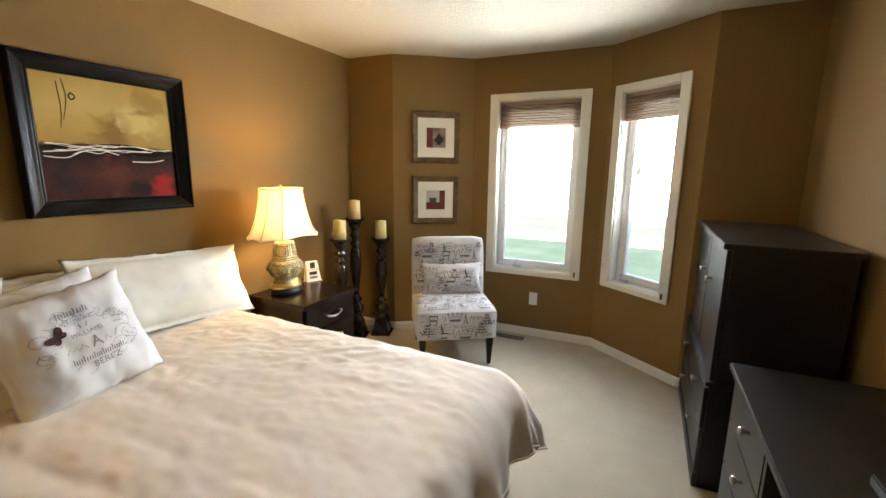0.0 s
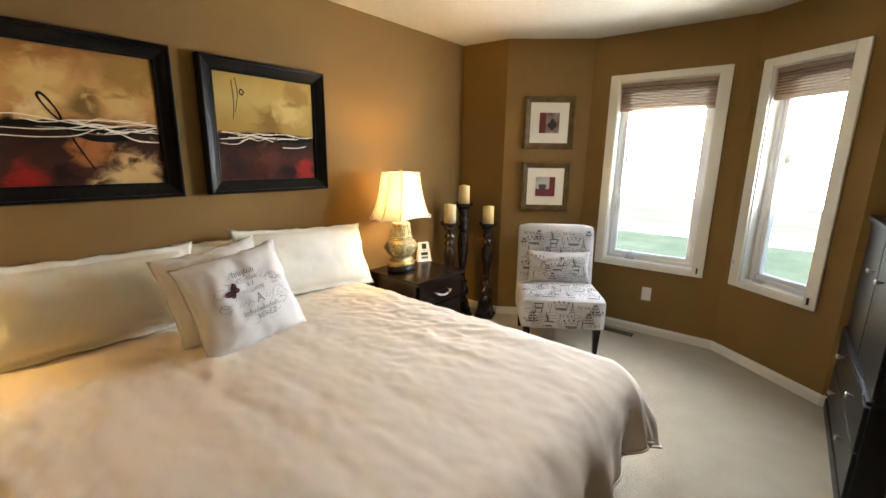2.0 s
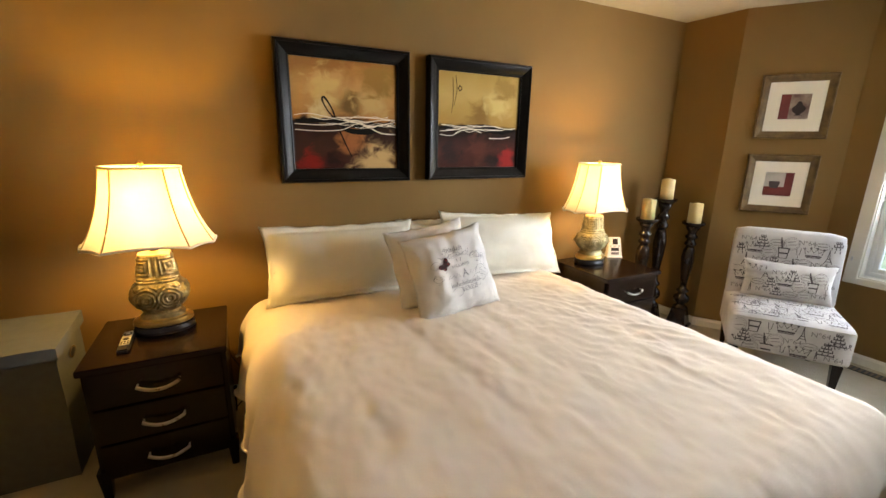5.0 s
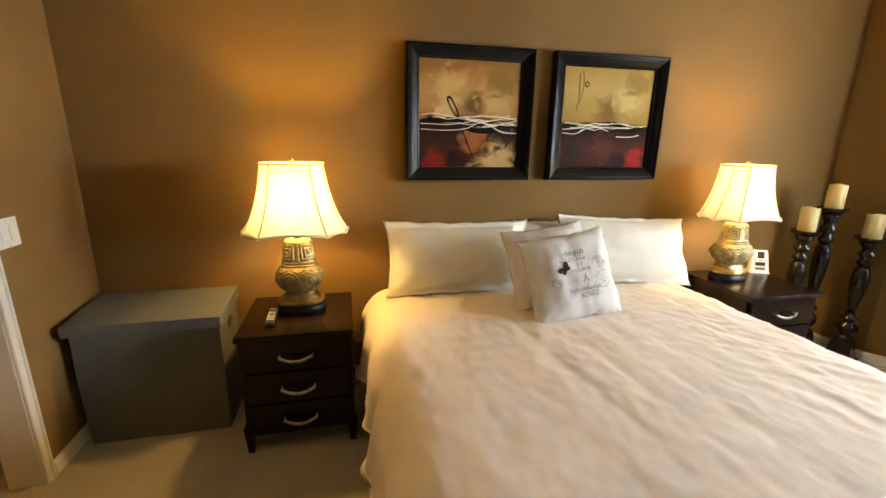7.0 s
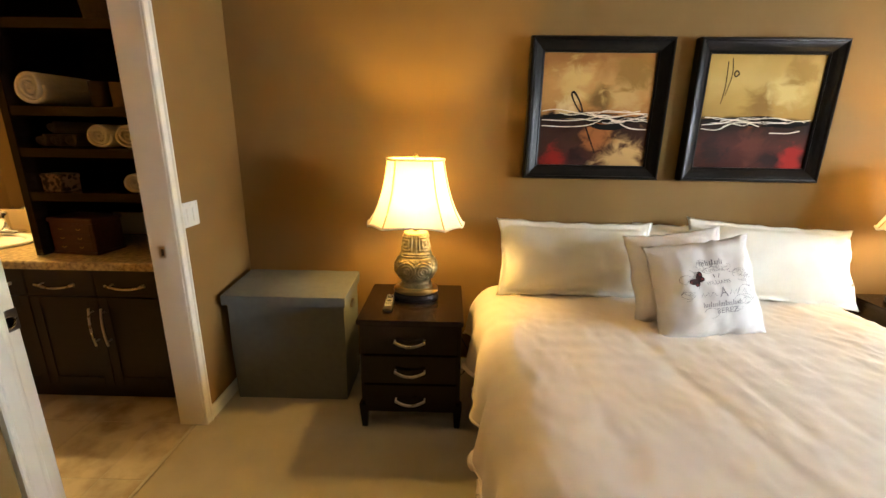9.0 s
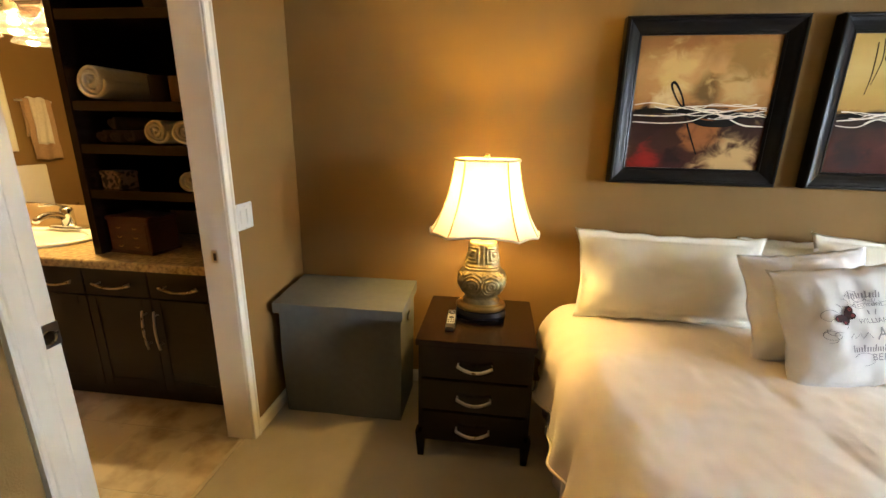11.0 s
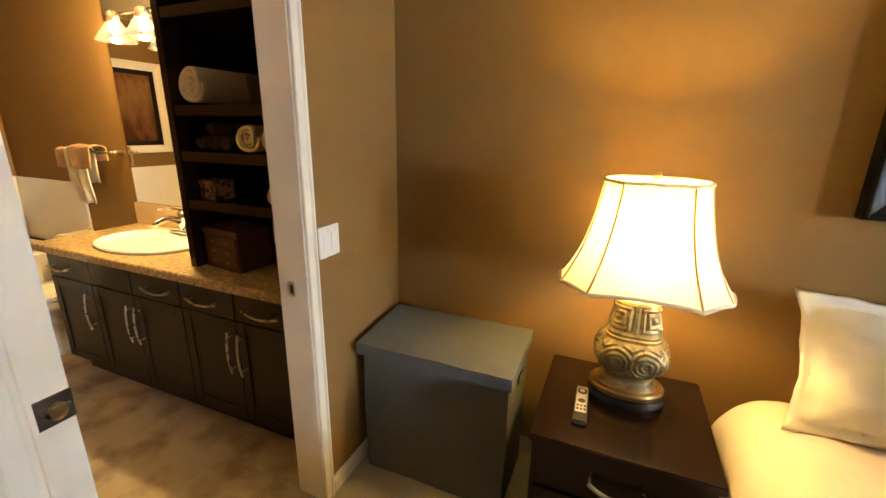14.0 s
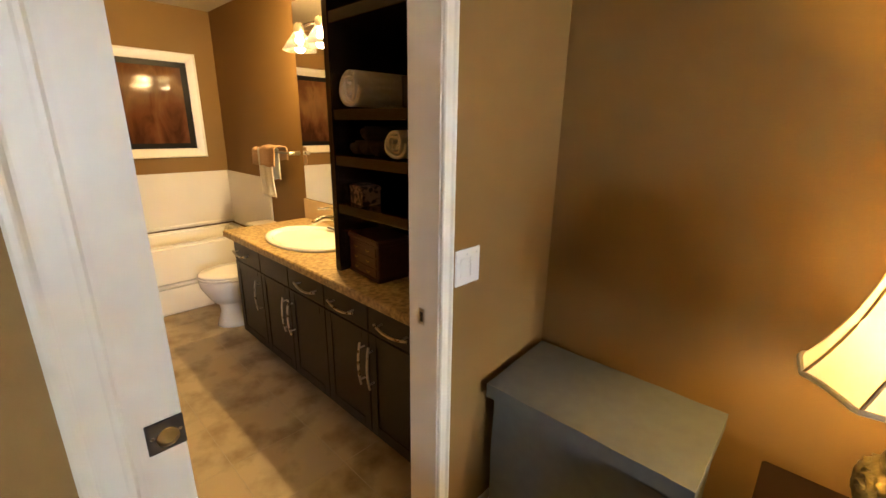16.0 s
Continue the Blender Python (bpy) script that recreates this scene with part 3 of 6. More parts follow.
strike = thing("strike_plate", pose(-0.045, JN - 0.0005, 0.928), "brushed metal strike plate let into the white jamb", "strike plate")
part("plate", box(-0.013, 0.013, -0.002, 0, -0.028, 0.028), M_CHROME, strike, bevel=0.001)
part("slot", box(-0.006, 0.006, -0.0035, -0.002, -0.016, 0.016), M_BLACKPL, strike)
tagged(part("threshold", box(-0.03, -0.018, JS + 0.016, JN, 0, 0.006), M_GROUT, bevel=0.002), "pale metal strip between carpet and tile", "threshold", kind="structure")

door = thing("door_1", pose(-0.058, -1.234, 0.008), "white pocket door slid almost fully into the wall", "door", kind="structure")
part("door_leaf", box(-0.0175, 0.0175, -0.8, 0, 0, 2.03), M_WHITE_DIM, door, bevel=0.003)
M_PULL = mat("dark_satin_nickel", (0.09, 0.085, 0.08), 0.35, metal=0.9, second=(0.12, 0.11, 0.1), scale=30)
pull = part("edge_pull", box(0.0178, 0.0215, -0.066, 0.0, 0.869, 0.937), M_PULL, door, "brushed nickel pocket door pull", bevel=0.001)
part("thumb_recess", lathe([(0.021, 0), (0.02, 0.0012), (0.014, 0.0006)], 20), M_STEEL, pull).matrix_basis = pose(0.0217, -0.03, 0.897, 0, 90, 0)
for s in (-0.056, -0.008):
    part("screw", lathe([(0.004, 0), (0.003, 0.0012)], 10), M_STEEL, pull).matrix_basis = pose(0.0216, s, 0.905, 0, 90, 0)

# ---- paintings over the bed ----
CANVAS_A = layered("abstract_canvas_gold_sky", [(0.0, (0.05, 0.012, 0.008)), (0.12, (0.05, 0.018, 0.01)), (0.33, (0.03, 0.012, 0.008)), (0.43, (0.016, 0.008, 0.005)), (0.5, (0.36, 0.17, 0.05)), (0.62, (0.44, 0.24, 0.075)), (0.8, (0.46, 0.26, 0.085)), (1.0, (0.28, 0.13, 0.035))],
                   5.5, 1.4, (1, 1, 1.3), lo=0.09, hi=0.64, strength=0.34, rough=0.75,
                   blotch=[((-0.2, -0.02, 0.1), 0.085, (0.24, 0.015, 0.01)), ((0.17, -0.02, 0.08), 0.16, (0.52, 0.34, 0.14)), ((0.02, -0.02, 0.23), 0.1, (0.3, 0.11, 0.03)), ((0.02, -0.02, 0.42), 0.09, (0.16, 0.09, 0.025)), ((-0.12, -0.02, 0.5), 0.12, (0.55, 0.37, 0.13)), ((-0.14, -0.02, 0.39), 0.07, (0.6, 0.45, 0.22)), ((0.16, -0.02, 0.43), 0.1, (0.5, 0.33, 0.12)), ((0.2, -0.02, 0.57), 0.12, (0.27, 0.15, 0.035)), ((-0.08, -0.02, 0.12), 0.07, (0.02, 0.008, 0.006))])
CANVAS_B = layered("abstract_canvas_yellow_sky", [(0.0, (0.05, 0.012, 0.008)), (0.15, (0.07, 0.018, 0.012)), (0.34, (0.022, 0.011, 0.008)), (0.42, (0.016, 0.01, 0.006)), (0.47, (0.36, 0.22, 0.055)), (0.6, (0.4, 0.26, 0.07)), (0.8, (0.46, 0.32, 0.1)), (1.0, (0.4, 0.26, 0.07))],
                   5.0, 1.2, (1, 1, 1.3), lo=0.09, hi=0.64, strength=0.26, rough=0.75,
                   blotch=[((0.22, -0.02, 0.13), 0.08, (0.28, 0.016, 0.012)), ((0.0, -0.02, 0.4), 0.1, (0.23, 0.13, 0.03)), ((0.15, -0.02, 0.47), 0.11, (0.54, 0.4, 0.15)), ((0.2, -0.02, 0.58), 0.1, (0.3, 0.19, 0.05)), ((-0.2, -0.02, 0.15), 0.1, (0.025, 0.012, 0.01)), ((0.0, -0.02, 0.2), 0.1, (0.09, 0.025, 0.015)), ((0.1, -0.02, 0.12), 0.07, (0.02, 0.01, 0.009))])
for cv_ in (CANVAS_A, CANVAS_B):
    shader(cv_)[0].inputs["Specular IOR Level"].default_value = 0.15
M_INK = mat("black_paint_stroke", (0.008, 0.007, 0.006), 0.75, spec=0.1)
M_CHALK = mat("white_paint_stroke", (0.75, 0.68, 0.55), 0.6)


def painting(x0, x1, y0, canvas, label, blacks, whites):
    w, h = x1 - x0, 0.73
    p = thing("framed_painting", pose((x0 + x1) / 2, y0, 1.243, 0, 0, -1), label, "painting", "paintings over the bed")
    picture_frame("frame", w, h, 0.075, 0.06, M_BLACKFRAME, p)
    part("backing", box(-w / 2 + 0.02, w / 2 - 0.02, -0.006, 0.006, 0.02, h - 0.02), M_BLACKFRAME, p)
    cv = part("canvas", box(-w / 2 + 0.07, w / 2 - 0.07, -0.02, -0.0065, 0.07, h - 0.07), canvas, p, "painted canvas in gold, black and red")
    for pts, wd in blacks:
        part("brush_stroke", stroke(pts, wd, -0.0202), M_INK, cv)
    for pts, wd in whites:
        part("brush_stroke", stroke(pts, wd, -0.0216), M_CHALK, cv)


def drips(seed, z, spread, n, weight):
    """Flung paint: thin wavering lines across the canvas about height z, each with its own length and swing."""
    rd = random.Random(seed)
    out = []
    for _ in range(n):
        a, b = sorted((rd.uniform(-0.29, 0.29), rd.uniform(-0.29, 0.29)))
        if b - a < 0.12:
            a, b = max(-0.29, a - 0.1), min(0.29, b + 0.1)
        zz = z + rd.uniform(-spread, spread)
        tilt = rd.uniform(-0.02, 0.02)
        out.append(([(a + (b - a) * k / 7, zz + tilt * k / 7 + rd.uniform(-0.008, 0.008), rd.uniform(0.5, 1.5)) for k in range(8)], weight))
    return out


painting(1.679, 2.418, 0.038, CANVAS_A, "abstract painting with black loop in black frame",
         [([(-0.066, 0.345, 1.0), (-0.095, 0.375, 0.7), (-0.122, 0.418, 0.8), (-0.133, 0.448, 1.1), (-0.124, 0.46, 1.2), (-0.105, 0.44, 1.0), (-0.082, 0.4, 0.8), (-0.07, 0.365, 1.0), (-0.066, 0.335, 1.3)], 0.0048),
          ([(-0.06, 0.34, 1), (0, 0.29, 1.4), (0.08, 0.28, 1.6), (0.15, 0.29, 1.8), (0.17, 0.305, 0.6)], 0.0095),
          ([(-0.07, 0.35, 0.8), (-0.03, 0.25, 1), (0.02, 0.14, 0.6)], 0.004),
          ([(-0.28, 0.33, 2), (-0.1, 0.335, 2.4), (0.1, 0.31, 3), (0.28, 0.33, 2)], 0.005)] + drips(3, 0.325, 0.025, 7, 0.003),
         [([(-0.285, 0.36, 1), (-0.2, 0.37, 1), (-0.05, 0.345, 1), (0.08, 0.33, 1.4), (0.2, 0.35, 1), (0.285, 0.345, 1)], 0.002),
          ([(-0.285, 0.315, 1), (-0.15, 0.312, 1), (-0.05, 0.32, 1), (0.06, 0.34, 1.4), (0.12, 0.31, 1.6), (0.285, 0.34, 1)], 0.002),
          ([(-0.285, 0.285, 1), (-0.15, 0.28, 1), (-0.03, 0.29, 1), (0.04, 0.32, 1)], 0.002),
          ([(0.14, 0.3, 1), (0.2, 0.275, 1.4), (0.285, 0.27, 1)], 0.0022),
          ([(-0.05, 0.355, 1), (0.1, 0.36, 1), (0.285, 0.352, 1)], 0.002)] + drips(5, 0.335, 0.03, 6, 0.0016))
painting(2.54, 3.287, 0.024, CANVAS_B, "abstract painting with yellow sky in black frame",
         [([(-0.2, 0.62, 1), (-0.195, 0.5, 1), (-0.205, 0.41, 0.6)], 0.002), ([(-0.18, 0.635, 1), (-0.17, 0.55, 1), (-0.19, 0.45, 0.6)], 0.002),
          ([(-0.16, 0.56, 1), (-0.15, 0.575, 1), (-0.135, 0.56, 1), (-0.15, 0.545, 1), (-0.16, 0.56, 1)], 0.003),
          ([(-0.28, 0.325, 1), (-0.1, 0.33, 2), (0.05, 0.325, 4), (0.15, 0.31, 3), (0.28, 0.315, 1.5)], 0.006)] + drips(8, 0.318, 0.022, 8, 0.0032),
         [([(-0.285, 0.3, 1), (-0.18, 0.31, 1.4), (-0.1, 0.325, 1), (0.02, 0.295, 1)], 0.002),
          ([(-0.285, 0.28, 1), (-0.2, 0.275, 1), (-0.12, 0.31, 1.2), (0.0, 0.315, 1)], 0.0018),
          ([(-0.05, 0.33, 1), (0.1, 0.34, 1), (0.2, 0.325, 1), (0.285, 0.33, 1)], 0.002),
          ([(0.08, 0.262, 1.2), (0.18, 0.262, 1), (0.24, 0.275, 1)], 0.0022)] + drips(9, 0.318, 0.026, 6, 0.0016))

# small framed prints beside the window
M_SEPIA = mat("grey_wash_print", (0.35, 0.27, 0.2), 0.8, second=(0.12, 0.06, 0.05), scale=12, mix=0.3)
M_BURG = mat("burgundy_print", (0.17, 0.025, 0.02), 0.8, second=(0.12, 0.02, 0.016), scale=9)
M_GREYPR = mat("grey_print", (0.36, 0.34, 0.3), 0.8, second=(0.5, 0.47, 0.42), scale=9)
m, _ = along(C2, C3)
for z, w, h, kind in ((1.545, 0.425, 0.437, 0), (1.005, 0.42, 0.425, 1)):
    p = thing("framed_print", m @ pose(0.378, -0.001, z), ("small framed print of a dark urn on cream mat" if kind == 0 else "small framed burgundy still-life print on cream mat"), "framed print", "framed prints beside the window")
    picture_frame("frame", w, h, 0.05, 0.03, M_OLDGOLD, p)
    part("mat_board", box(-w / 2 + 0.045, w / 2 - 0.045, -0.012, -0.004, 0.045, h - 0.045), M_MAT, p)
    part("print", box(-0.085, 0.085, -0.014, -0.0125, h / 2 - 0.085, h / 2 + 0.085), M_SEPIA if kind == 0 else M_GREYPR, p)
    if kind == 0:
        part("print_panel", box(-0.085, -0.03, -0.0155, -0.0142, h / 2 - 0.085, h / 2 + 0.085), M_BURG, p)
        part("urn_shape", lathe([(0.025, 0), (0.012, 0.008), (0.035, 0.03), (0.04, 0.05), (0.02, 0.07), (0.008, 0.095)], 14, 1, 0.02), M_DARK, p).location = (0.025, -0.0158, h / 2 - 0.06)
    else:
        part("print_panel", box(-0.085, 0.085, -0.0155, -0.0142, h / 2 - 0.085, h / 2 - 0.02), M_BURG, p)
        part("print_panel", box(0.035, 0.085, -0.0155, -0.0142, h / 2 - 0.02, h / 2 + 0.085), M_BURG, p)
        part("cup_shape", lathe([(0.02, 0), (0.03, 0.02), (0.034, 0.045), (0.03, 0.05)], 14, 1, 0.02), M_PRINT, p).location = (-0.025, -0.0162, h / 2 - 0.03)


# ---- nightstands ----
def nightstand(x0, y0, w, d, h, label):
    """Dark three-drawer bedside cabinet; its front faces -y."""
    n = thing("nightstand", pose(x0 + w / 2, y0 + d / 2, 0), label, "nightstand", "nightstands beside the bed")
    part("top", box(-w / 2, w / 2, -d / 2, d / 2, h - 0.028, h), M_ESPRESSO, n, bevel=0.004)
    a, b, z0 = w / 2 - 0.008, d / 2 - 0.02, 0.09
    part("side_panel", box(-a, -a + 0.018, -b + 0.012, b, z0, h - 0.028), M_ESPRESSO, n, bevel=0.002)
    part("side_panel", box(a - 0.018, a, -b + 0.012, b, z0, h - 0.028), M_ESPRESSO, n, bevel=0.002)
    part("back_panel", box(-a + 0.018, a - 0.018, b - 0.01, b, z0, h - 0.028), M_ESPRESSO, n)
    part("bottom_rail", box(-a + 0.018, a - 0.018, -b + 0.012, b - 0.01, z0, z0 + 0.01), M_ESPRESSO, n)
    for sx in (-1, 1):
        for sy in (-1, 1):
            part("leg", taper(sx * (a - 0.012), sy * (b - 0.02), 0, z0 + 0.05, 0.014, 0.024), M_ESPRESSO, n, bevel=0.002)
    hh = (h - 0.028 - z0 - 0.01) / 3
    for k in range(3):
        zz = z0 + 0.01 + hh * k
        dr = part("drawer", box(-a + 0.02, a - 0.02, -b - 0.006, -b + 0.012, zz + 0.004, zz + hh - 0.004), M_ESPRESSO, n, bevel=0.003)
        c = zz + hh * 0.47
        part("handle", tube(arc((-0.075, -b - 0.03, c + 0.008), (0.075, -b - 0.03, c + 0.008), (0, -0.012, -0.02), 12), 0.0055, flat=1.4), M_CHROME, dr, "curved brushed nickel handle")
        for s in (-1, 1):
            part("handle_post", tube([(s * 0.072, -b - 0.005, c + 0.007), (s * 0.072, -b - 0.031, c + 0.007)], 0.004), M_CHROME, dr)
    return n


nightstand(0.83, -0.565, 0.515, 0.51, 0.612, "dark espresso three-drawer nightstand with curved nickel handles")
nightstand(3.53, -0.64, 0.52, 0.52, 0.635, "dark espresso nightstand beside the candle stands")


# ---- table lamps ----
def table_lamp(x, y, z, s, sz, label):
    L = thing("table_lamp", pose(x, y, z) @ Matrix.Diagonal((s, s, sz, 1)), label, "table lamp", "bedside table lamps")
    part("foot", lathe([(0.115, 0), (0.118, 0.012), (0.112, 0.03), (0.1, 0.036)], 40, 1, 0.72), M_BLACKPL, L, "black oval foot", bevel=0.0)
    part("base_ring", lathe([(0.109, 0.036), (0.114, 0.04), (0.114, 0.053), (0.109, 0.06), (0.098, 0.063), (0.092, 0.07)], 72, 1, 0.74), M_GOLD, L, "polished brass ring")
    prof = [(0.085, 0.0705), (0.08, 0.08), (0.071, 0.09), (0.071, 0.1), (0.09, 0.125), (0.106, 0.155), (0.107, 0.185), (0.098, 0.21), (0.082, 0.228), (0.083, 0.236), (0.078, 0.24), (0.08, 0.248), (0.077, 0.252), (0.07, 0.285), (0.063, 0.32), (0.064, 0.342), (0.06, 0.352), (0.03, 0.36)]
    seg = 144
    bm = bmesh.new()
    rings = []
    fine = []
    for (r0, z0), (r1, z1) in zip(prof, prof[1:]):
        for k in range(7):
            fine.append((r0 + (r1 - r0) * k / 7, z0 + (z1 - z0) * k / 7))
    fine.append(prof[-1])
    for r, zz in fine:
        ring = []
        for k in range(seg):
            a = 2 * math.pi * k / seg
            c, s2 = math.cos(a), math.sin(a)
            e = (abs(c) ** 2.8 + abs(s2) ** 2.8) ** (-1 / 2.8)
            rel = 0.0
            u = (a / (2 * math.pi) * 4) % 1 * 2 - 1
            if 0.115 < zz < 0.215:
                q = math.hypot(abs(u) - 0.5, (zz - 0.165) / 0.09)
                rel = 0.0058 * math.cos(q * 38 + 1.5 * math.sin(5 * math.atan2(zz - 0.165, abs(u) - 0.5 + 1e-6))) * (1 if q < 0.6 else 0.5) + 0.007 * max(0, 1 - math.hypot(u, (zz - 0.168) / 0.06) * 2)
            elif 0.256 < zz < 0.342:
                q = max(abs(u) / 0.85, abs(zz - 0.299) / 0.045)
                rel = 0.0045 * (1 if int(q * 6) % 2 == 0 else -0.6) if q < 1 else 0
            if 0.074 < zz < 0.345:
                rel += 0.0012 * noise.noise(Vector((a * 9, zz * 120, 4.0)))
            if 0.108 < zz < 0.222 and abs(u) < 0.22:
                # a mask between the scrolls: brow, nose and mouth
                rel += 0.004 * max(0.0, math.cos(abs(u) * 22) * math.cos((zz - 0.165) * 75))
            ring.append(bm.verts.new(((r + rel) * e * c, (r + rel) * e * s2 * 0.8, zz)))
        rings.append(ring)
    for a, b in zip(rings, rings[1:]):
        for k in range(seg):
            j = (k + 1) % seg
            bm.faces.new([a[k], a[j], b[j], b[k]])
    bm.faces.new(rings[0][::-1])
    bm.faces.new(rings[-1])
    part("vase_body", bm, M_BRONZE, L, "embossed antiqued brass vase body", smooth=True)
    part("neck", lathe([(0.014, 0.36), (0.012, 0.4), (0.018, 0.41), (0.018, 0.46), (0.008, 0.465)], 16), M_GOLD, L, smooth=True)
    part("harp", tube(arc((-0.05, 0, 0.43), (-0.012, 0, 0.715), (-0.05, 0, 0), 12), 0.002, 6), M_GOLD, L)
    part("harp", tube(arc((0.05, 0, 0.43), (0.012, 0, 0.715), (0.05, 0, 0), 12), 0.002, 6), M_GOLD, L)
    part("finial", lathe([(0.004, 0.712), (0.01, 0.72), (0.012, 0.73), (0.006, 0.738)], 14), M_GOLD, L, smooth=True)
    # eight-sided bell shade with cut corners and a scalloped rim
    zt, zb = 0.712, 0.392
    n, rows = 12, 16
    outline = []
    cor = [(1.0, 0.36), (0.64, 1.0), (-0.64, 1.0), (-1.0, 0.36), (-1.0, -0.36), (-0.64, -1.0), (0.64, -1.0), (1.0, -0.36)]
    for k in range(8):
        p, q = cor[k], cor[(k + 1) % 8]
        for j in range(n):
            t = j / n
            outline.append((p[0] + (q[0] - p[0]) * t, p[1] + (q[1] - p[1]) * t, math.sin(math.pi * t), k % 2))
    bm = bmesh.new()
    rings = []
    for i in range(rows + 1):
        t = i / rows
        hw = 0.134 + 0.098 * (0.45 * t + 0.55 * t ** 2.6)
        hd = 0.1 + 0.045 * (0.45 * t + 0.55 * t ** 2.6)
        ring = []
        for px, py, sc, cut in outline:
            z0 = zt + (zb - zt) * t
            z0 += (0.010 * (sc - 0.3) if not cut else 0.011 * sc) * max(0, t - 0.75) * 4
            rnd = 1 + 0.035 * sc
            ring.append(bm.verts.new((px * hw * rnd, py * hd * rnd, z0)))
        rings.append(ring)
    m8 = len(outline)
    for a, b in zip(rings, rings[1:]):
        for k in range(m8):
            bm.faces.new([a[k], a[(k + 1) % m8], b[(k + 1) % m8], b[k]])
    shade = part("shade", bm, M_SHADE, L, "cream cloth bell shade with cut corners", smooth=True)
    for k in range(8):
        part("shade_rib", tube([rings_co for rings_co in shade_line(k, n, rows, zt, zb, outline)], 0.0036, 6), M_SEAM, shade)
    for t in (0.0, 1.0):
        pts = [shade_point(o, t, zt, zb) for o in outline]
        part("rim_trim", tube(pts + pts[:1], 0.006, 6, caps=False), M_MAT, shade)
    blb = part("light_bulb", lathe([(0.012, 0.455), (0.014, 0.47), (0.022, 0.495), (0.028, 0.52), (0.024, 0.545), (0.01, 0.56)], 16), M_BULB, L, "lit warm bulb", smooth=True)
    blb.visible_shadow = False
    return L


def shade_point(o, t, zt, zb):
    px, py, sc, cut = o
    hw = 0.134 + 0.098 * (0.45 * t + 0.55 * t ** 2.6)
    hd = 0.1 + 0.045 * (0.45 * t + 0.55 * t ** 2.6)
    z0 = zt + (zb - zt) * t + (0.010 * (sc - 0.3) if not cut else 0.011 * sc) * max(0, t - 0.75) * 4
    rnd = 1 + 0.035 * sc
    return Vector((px * hw * rnd, py * hd * rnd, z0))


def shade_line(k, n, rows, zt, zb, outline):
    return [shade_point(outline[k * n], i / rows, zt, zb) for i in range(rows + 1)]


table_lamp(1.093, -0.25, 0.612, 1.035, 1.035, "antiqued brass vase lamp with lit cream bell shade")
table_lamp(3.74, -0.27, 0.635, 1.035, 1.0, "antiqued brass vase lamp with lit cream bell shade")

# lamp cord behind the nightstand, down to the carpet
cord = thing("power_cord", pose(1.36, 0.0, 0), "thin dark lamp cord hanging to the carpet behind the nightstand", "cord")
part("cable", tube([(-0.05, 0.03, 0.33), (-0.01, 0.03, 0.24), (0.03, 0.02, 0.17), (0.06, 0.0, 0.12), (0.05, -0.03, 0.07), (0.01, -0.06, 0.03), (-0.04, -0.1, 0.004), (-0.1, -0.14, 0.0035), (-0.15, -0.12, 0.0035)], 0.0035, 8), M_BLACKPL, cord, smooth=True)
part("plug", box(-0.066, -0.034, 0.02, 0.05, 0.315, 0.345), M_BLACKPL, cord, bevel=0.004)

# remote and clock
rc = thing("remote_control", pose(0.963, -0.37, 0.612, 0, 0, 2), "silver and black remote control on the nightstand", "remote control")
part("body", box(-0.022, 0.022, -0.1, 0.1, 0, 0.018), M_BLACKPL, rc, bevel=0.006)
part("face_plate", box(-0.018, 0.018, -0.055, 0.09, 0.0182, 0.021), M_SILVER, rc, bevel=0.002)
part("dial", lathe([(0.017, 0.0212), (0.016, 0.0235)], 20), M_BLACKPL, rc).location = (0, 0.06, 0)
part("dial", lathe([(0.009, 0.0212), (0.008, 0.0255)], 16), M_SILVER, rc).location = (0, 0.06, 0)
part("dial", lathe([(0.012, 0.0212), (0.01, 0.0235)], 20), M_BLACKPL, rc).location = (0, 0.005, 0)
for i in range(3):
    for j in range(2):
        part("button", box(-0.014 + i * 0.011, -0.007 + i * 0.011, -0.045 + j * 0.018, -0.037 + j * 0.018, 0.0212, 0.0228), M_BLACKPL, rc)
for k in range(6):
    a = k * math.pi / 3
    part("button", lathe([(0.0035, 0.0212), (0.003, 0.0235)], 8), M_SILVER, rc).location = (0.022 * math.cos(a) * 0.7, 0.06 + 0.026 * math.sin(a), 0)

ck = thing("alarm_clock", pose(4.035, -0.235, 0.635, 0, 0, -24), "small silver desk clock leaning back on the nightstand", "clock")
bm = bmesh.new()
for x, y, z in ((-0.058, -0.02, 0), (0.058, -0.02, 0), (0.058, 0.04, 0), (-0.058, 0.04, 0), (-0.046, 0.02, 0.15), (0.046, 0.02, 0.15), (0.046, 0.032, 0.15), (-0.046, 0.032, 0.15)):
    bm.verts.new((x, y, z))
bm.verts.ensure_lookup_table()
for f in ((0, 1, 2, 3), (4, 5, 6, 7), (0, 1, 5, 4), (1, 2, 6, 5), (2, 3, 7, 6), (3, 0, 4, 7)):
    bm.faces.new([bm.verts[i] for i in f])
part("body", bm, M_PLASTIC, ck, bevel=0.004)
for nm, bx, mt in (("display", (-0.03, 0.03, 0.05, 0.075), M_BLACKPL), ("display", (-0.03, 0.03, 0.022, 0.04), M_PRINTGREY), ("emblem", (-0.018, 0.022, 0.1, 0.145), M_DARK), ("button", (-0.04, -0.028, 0.085, 0.09), M_BLACKPL), ("button", (-0.01, 0.01, 0.085, 0.09), M_BLACKPL), ("button", (0.025, 0.04, 0.085, 0.09), M_BLACKPL)):
    o = part(nm, box(bx[0], bx[1], -0.0025, -0.0005, bx[2], bx[3]), mt, ck)
    o.matrix_basis = pose(0, -0.021, 0, -14.9)


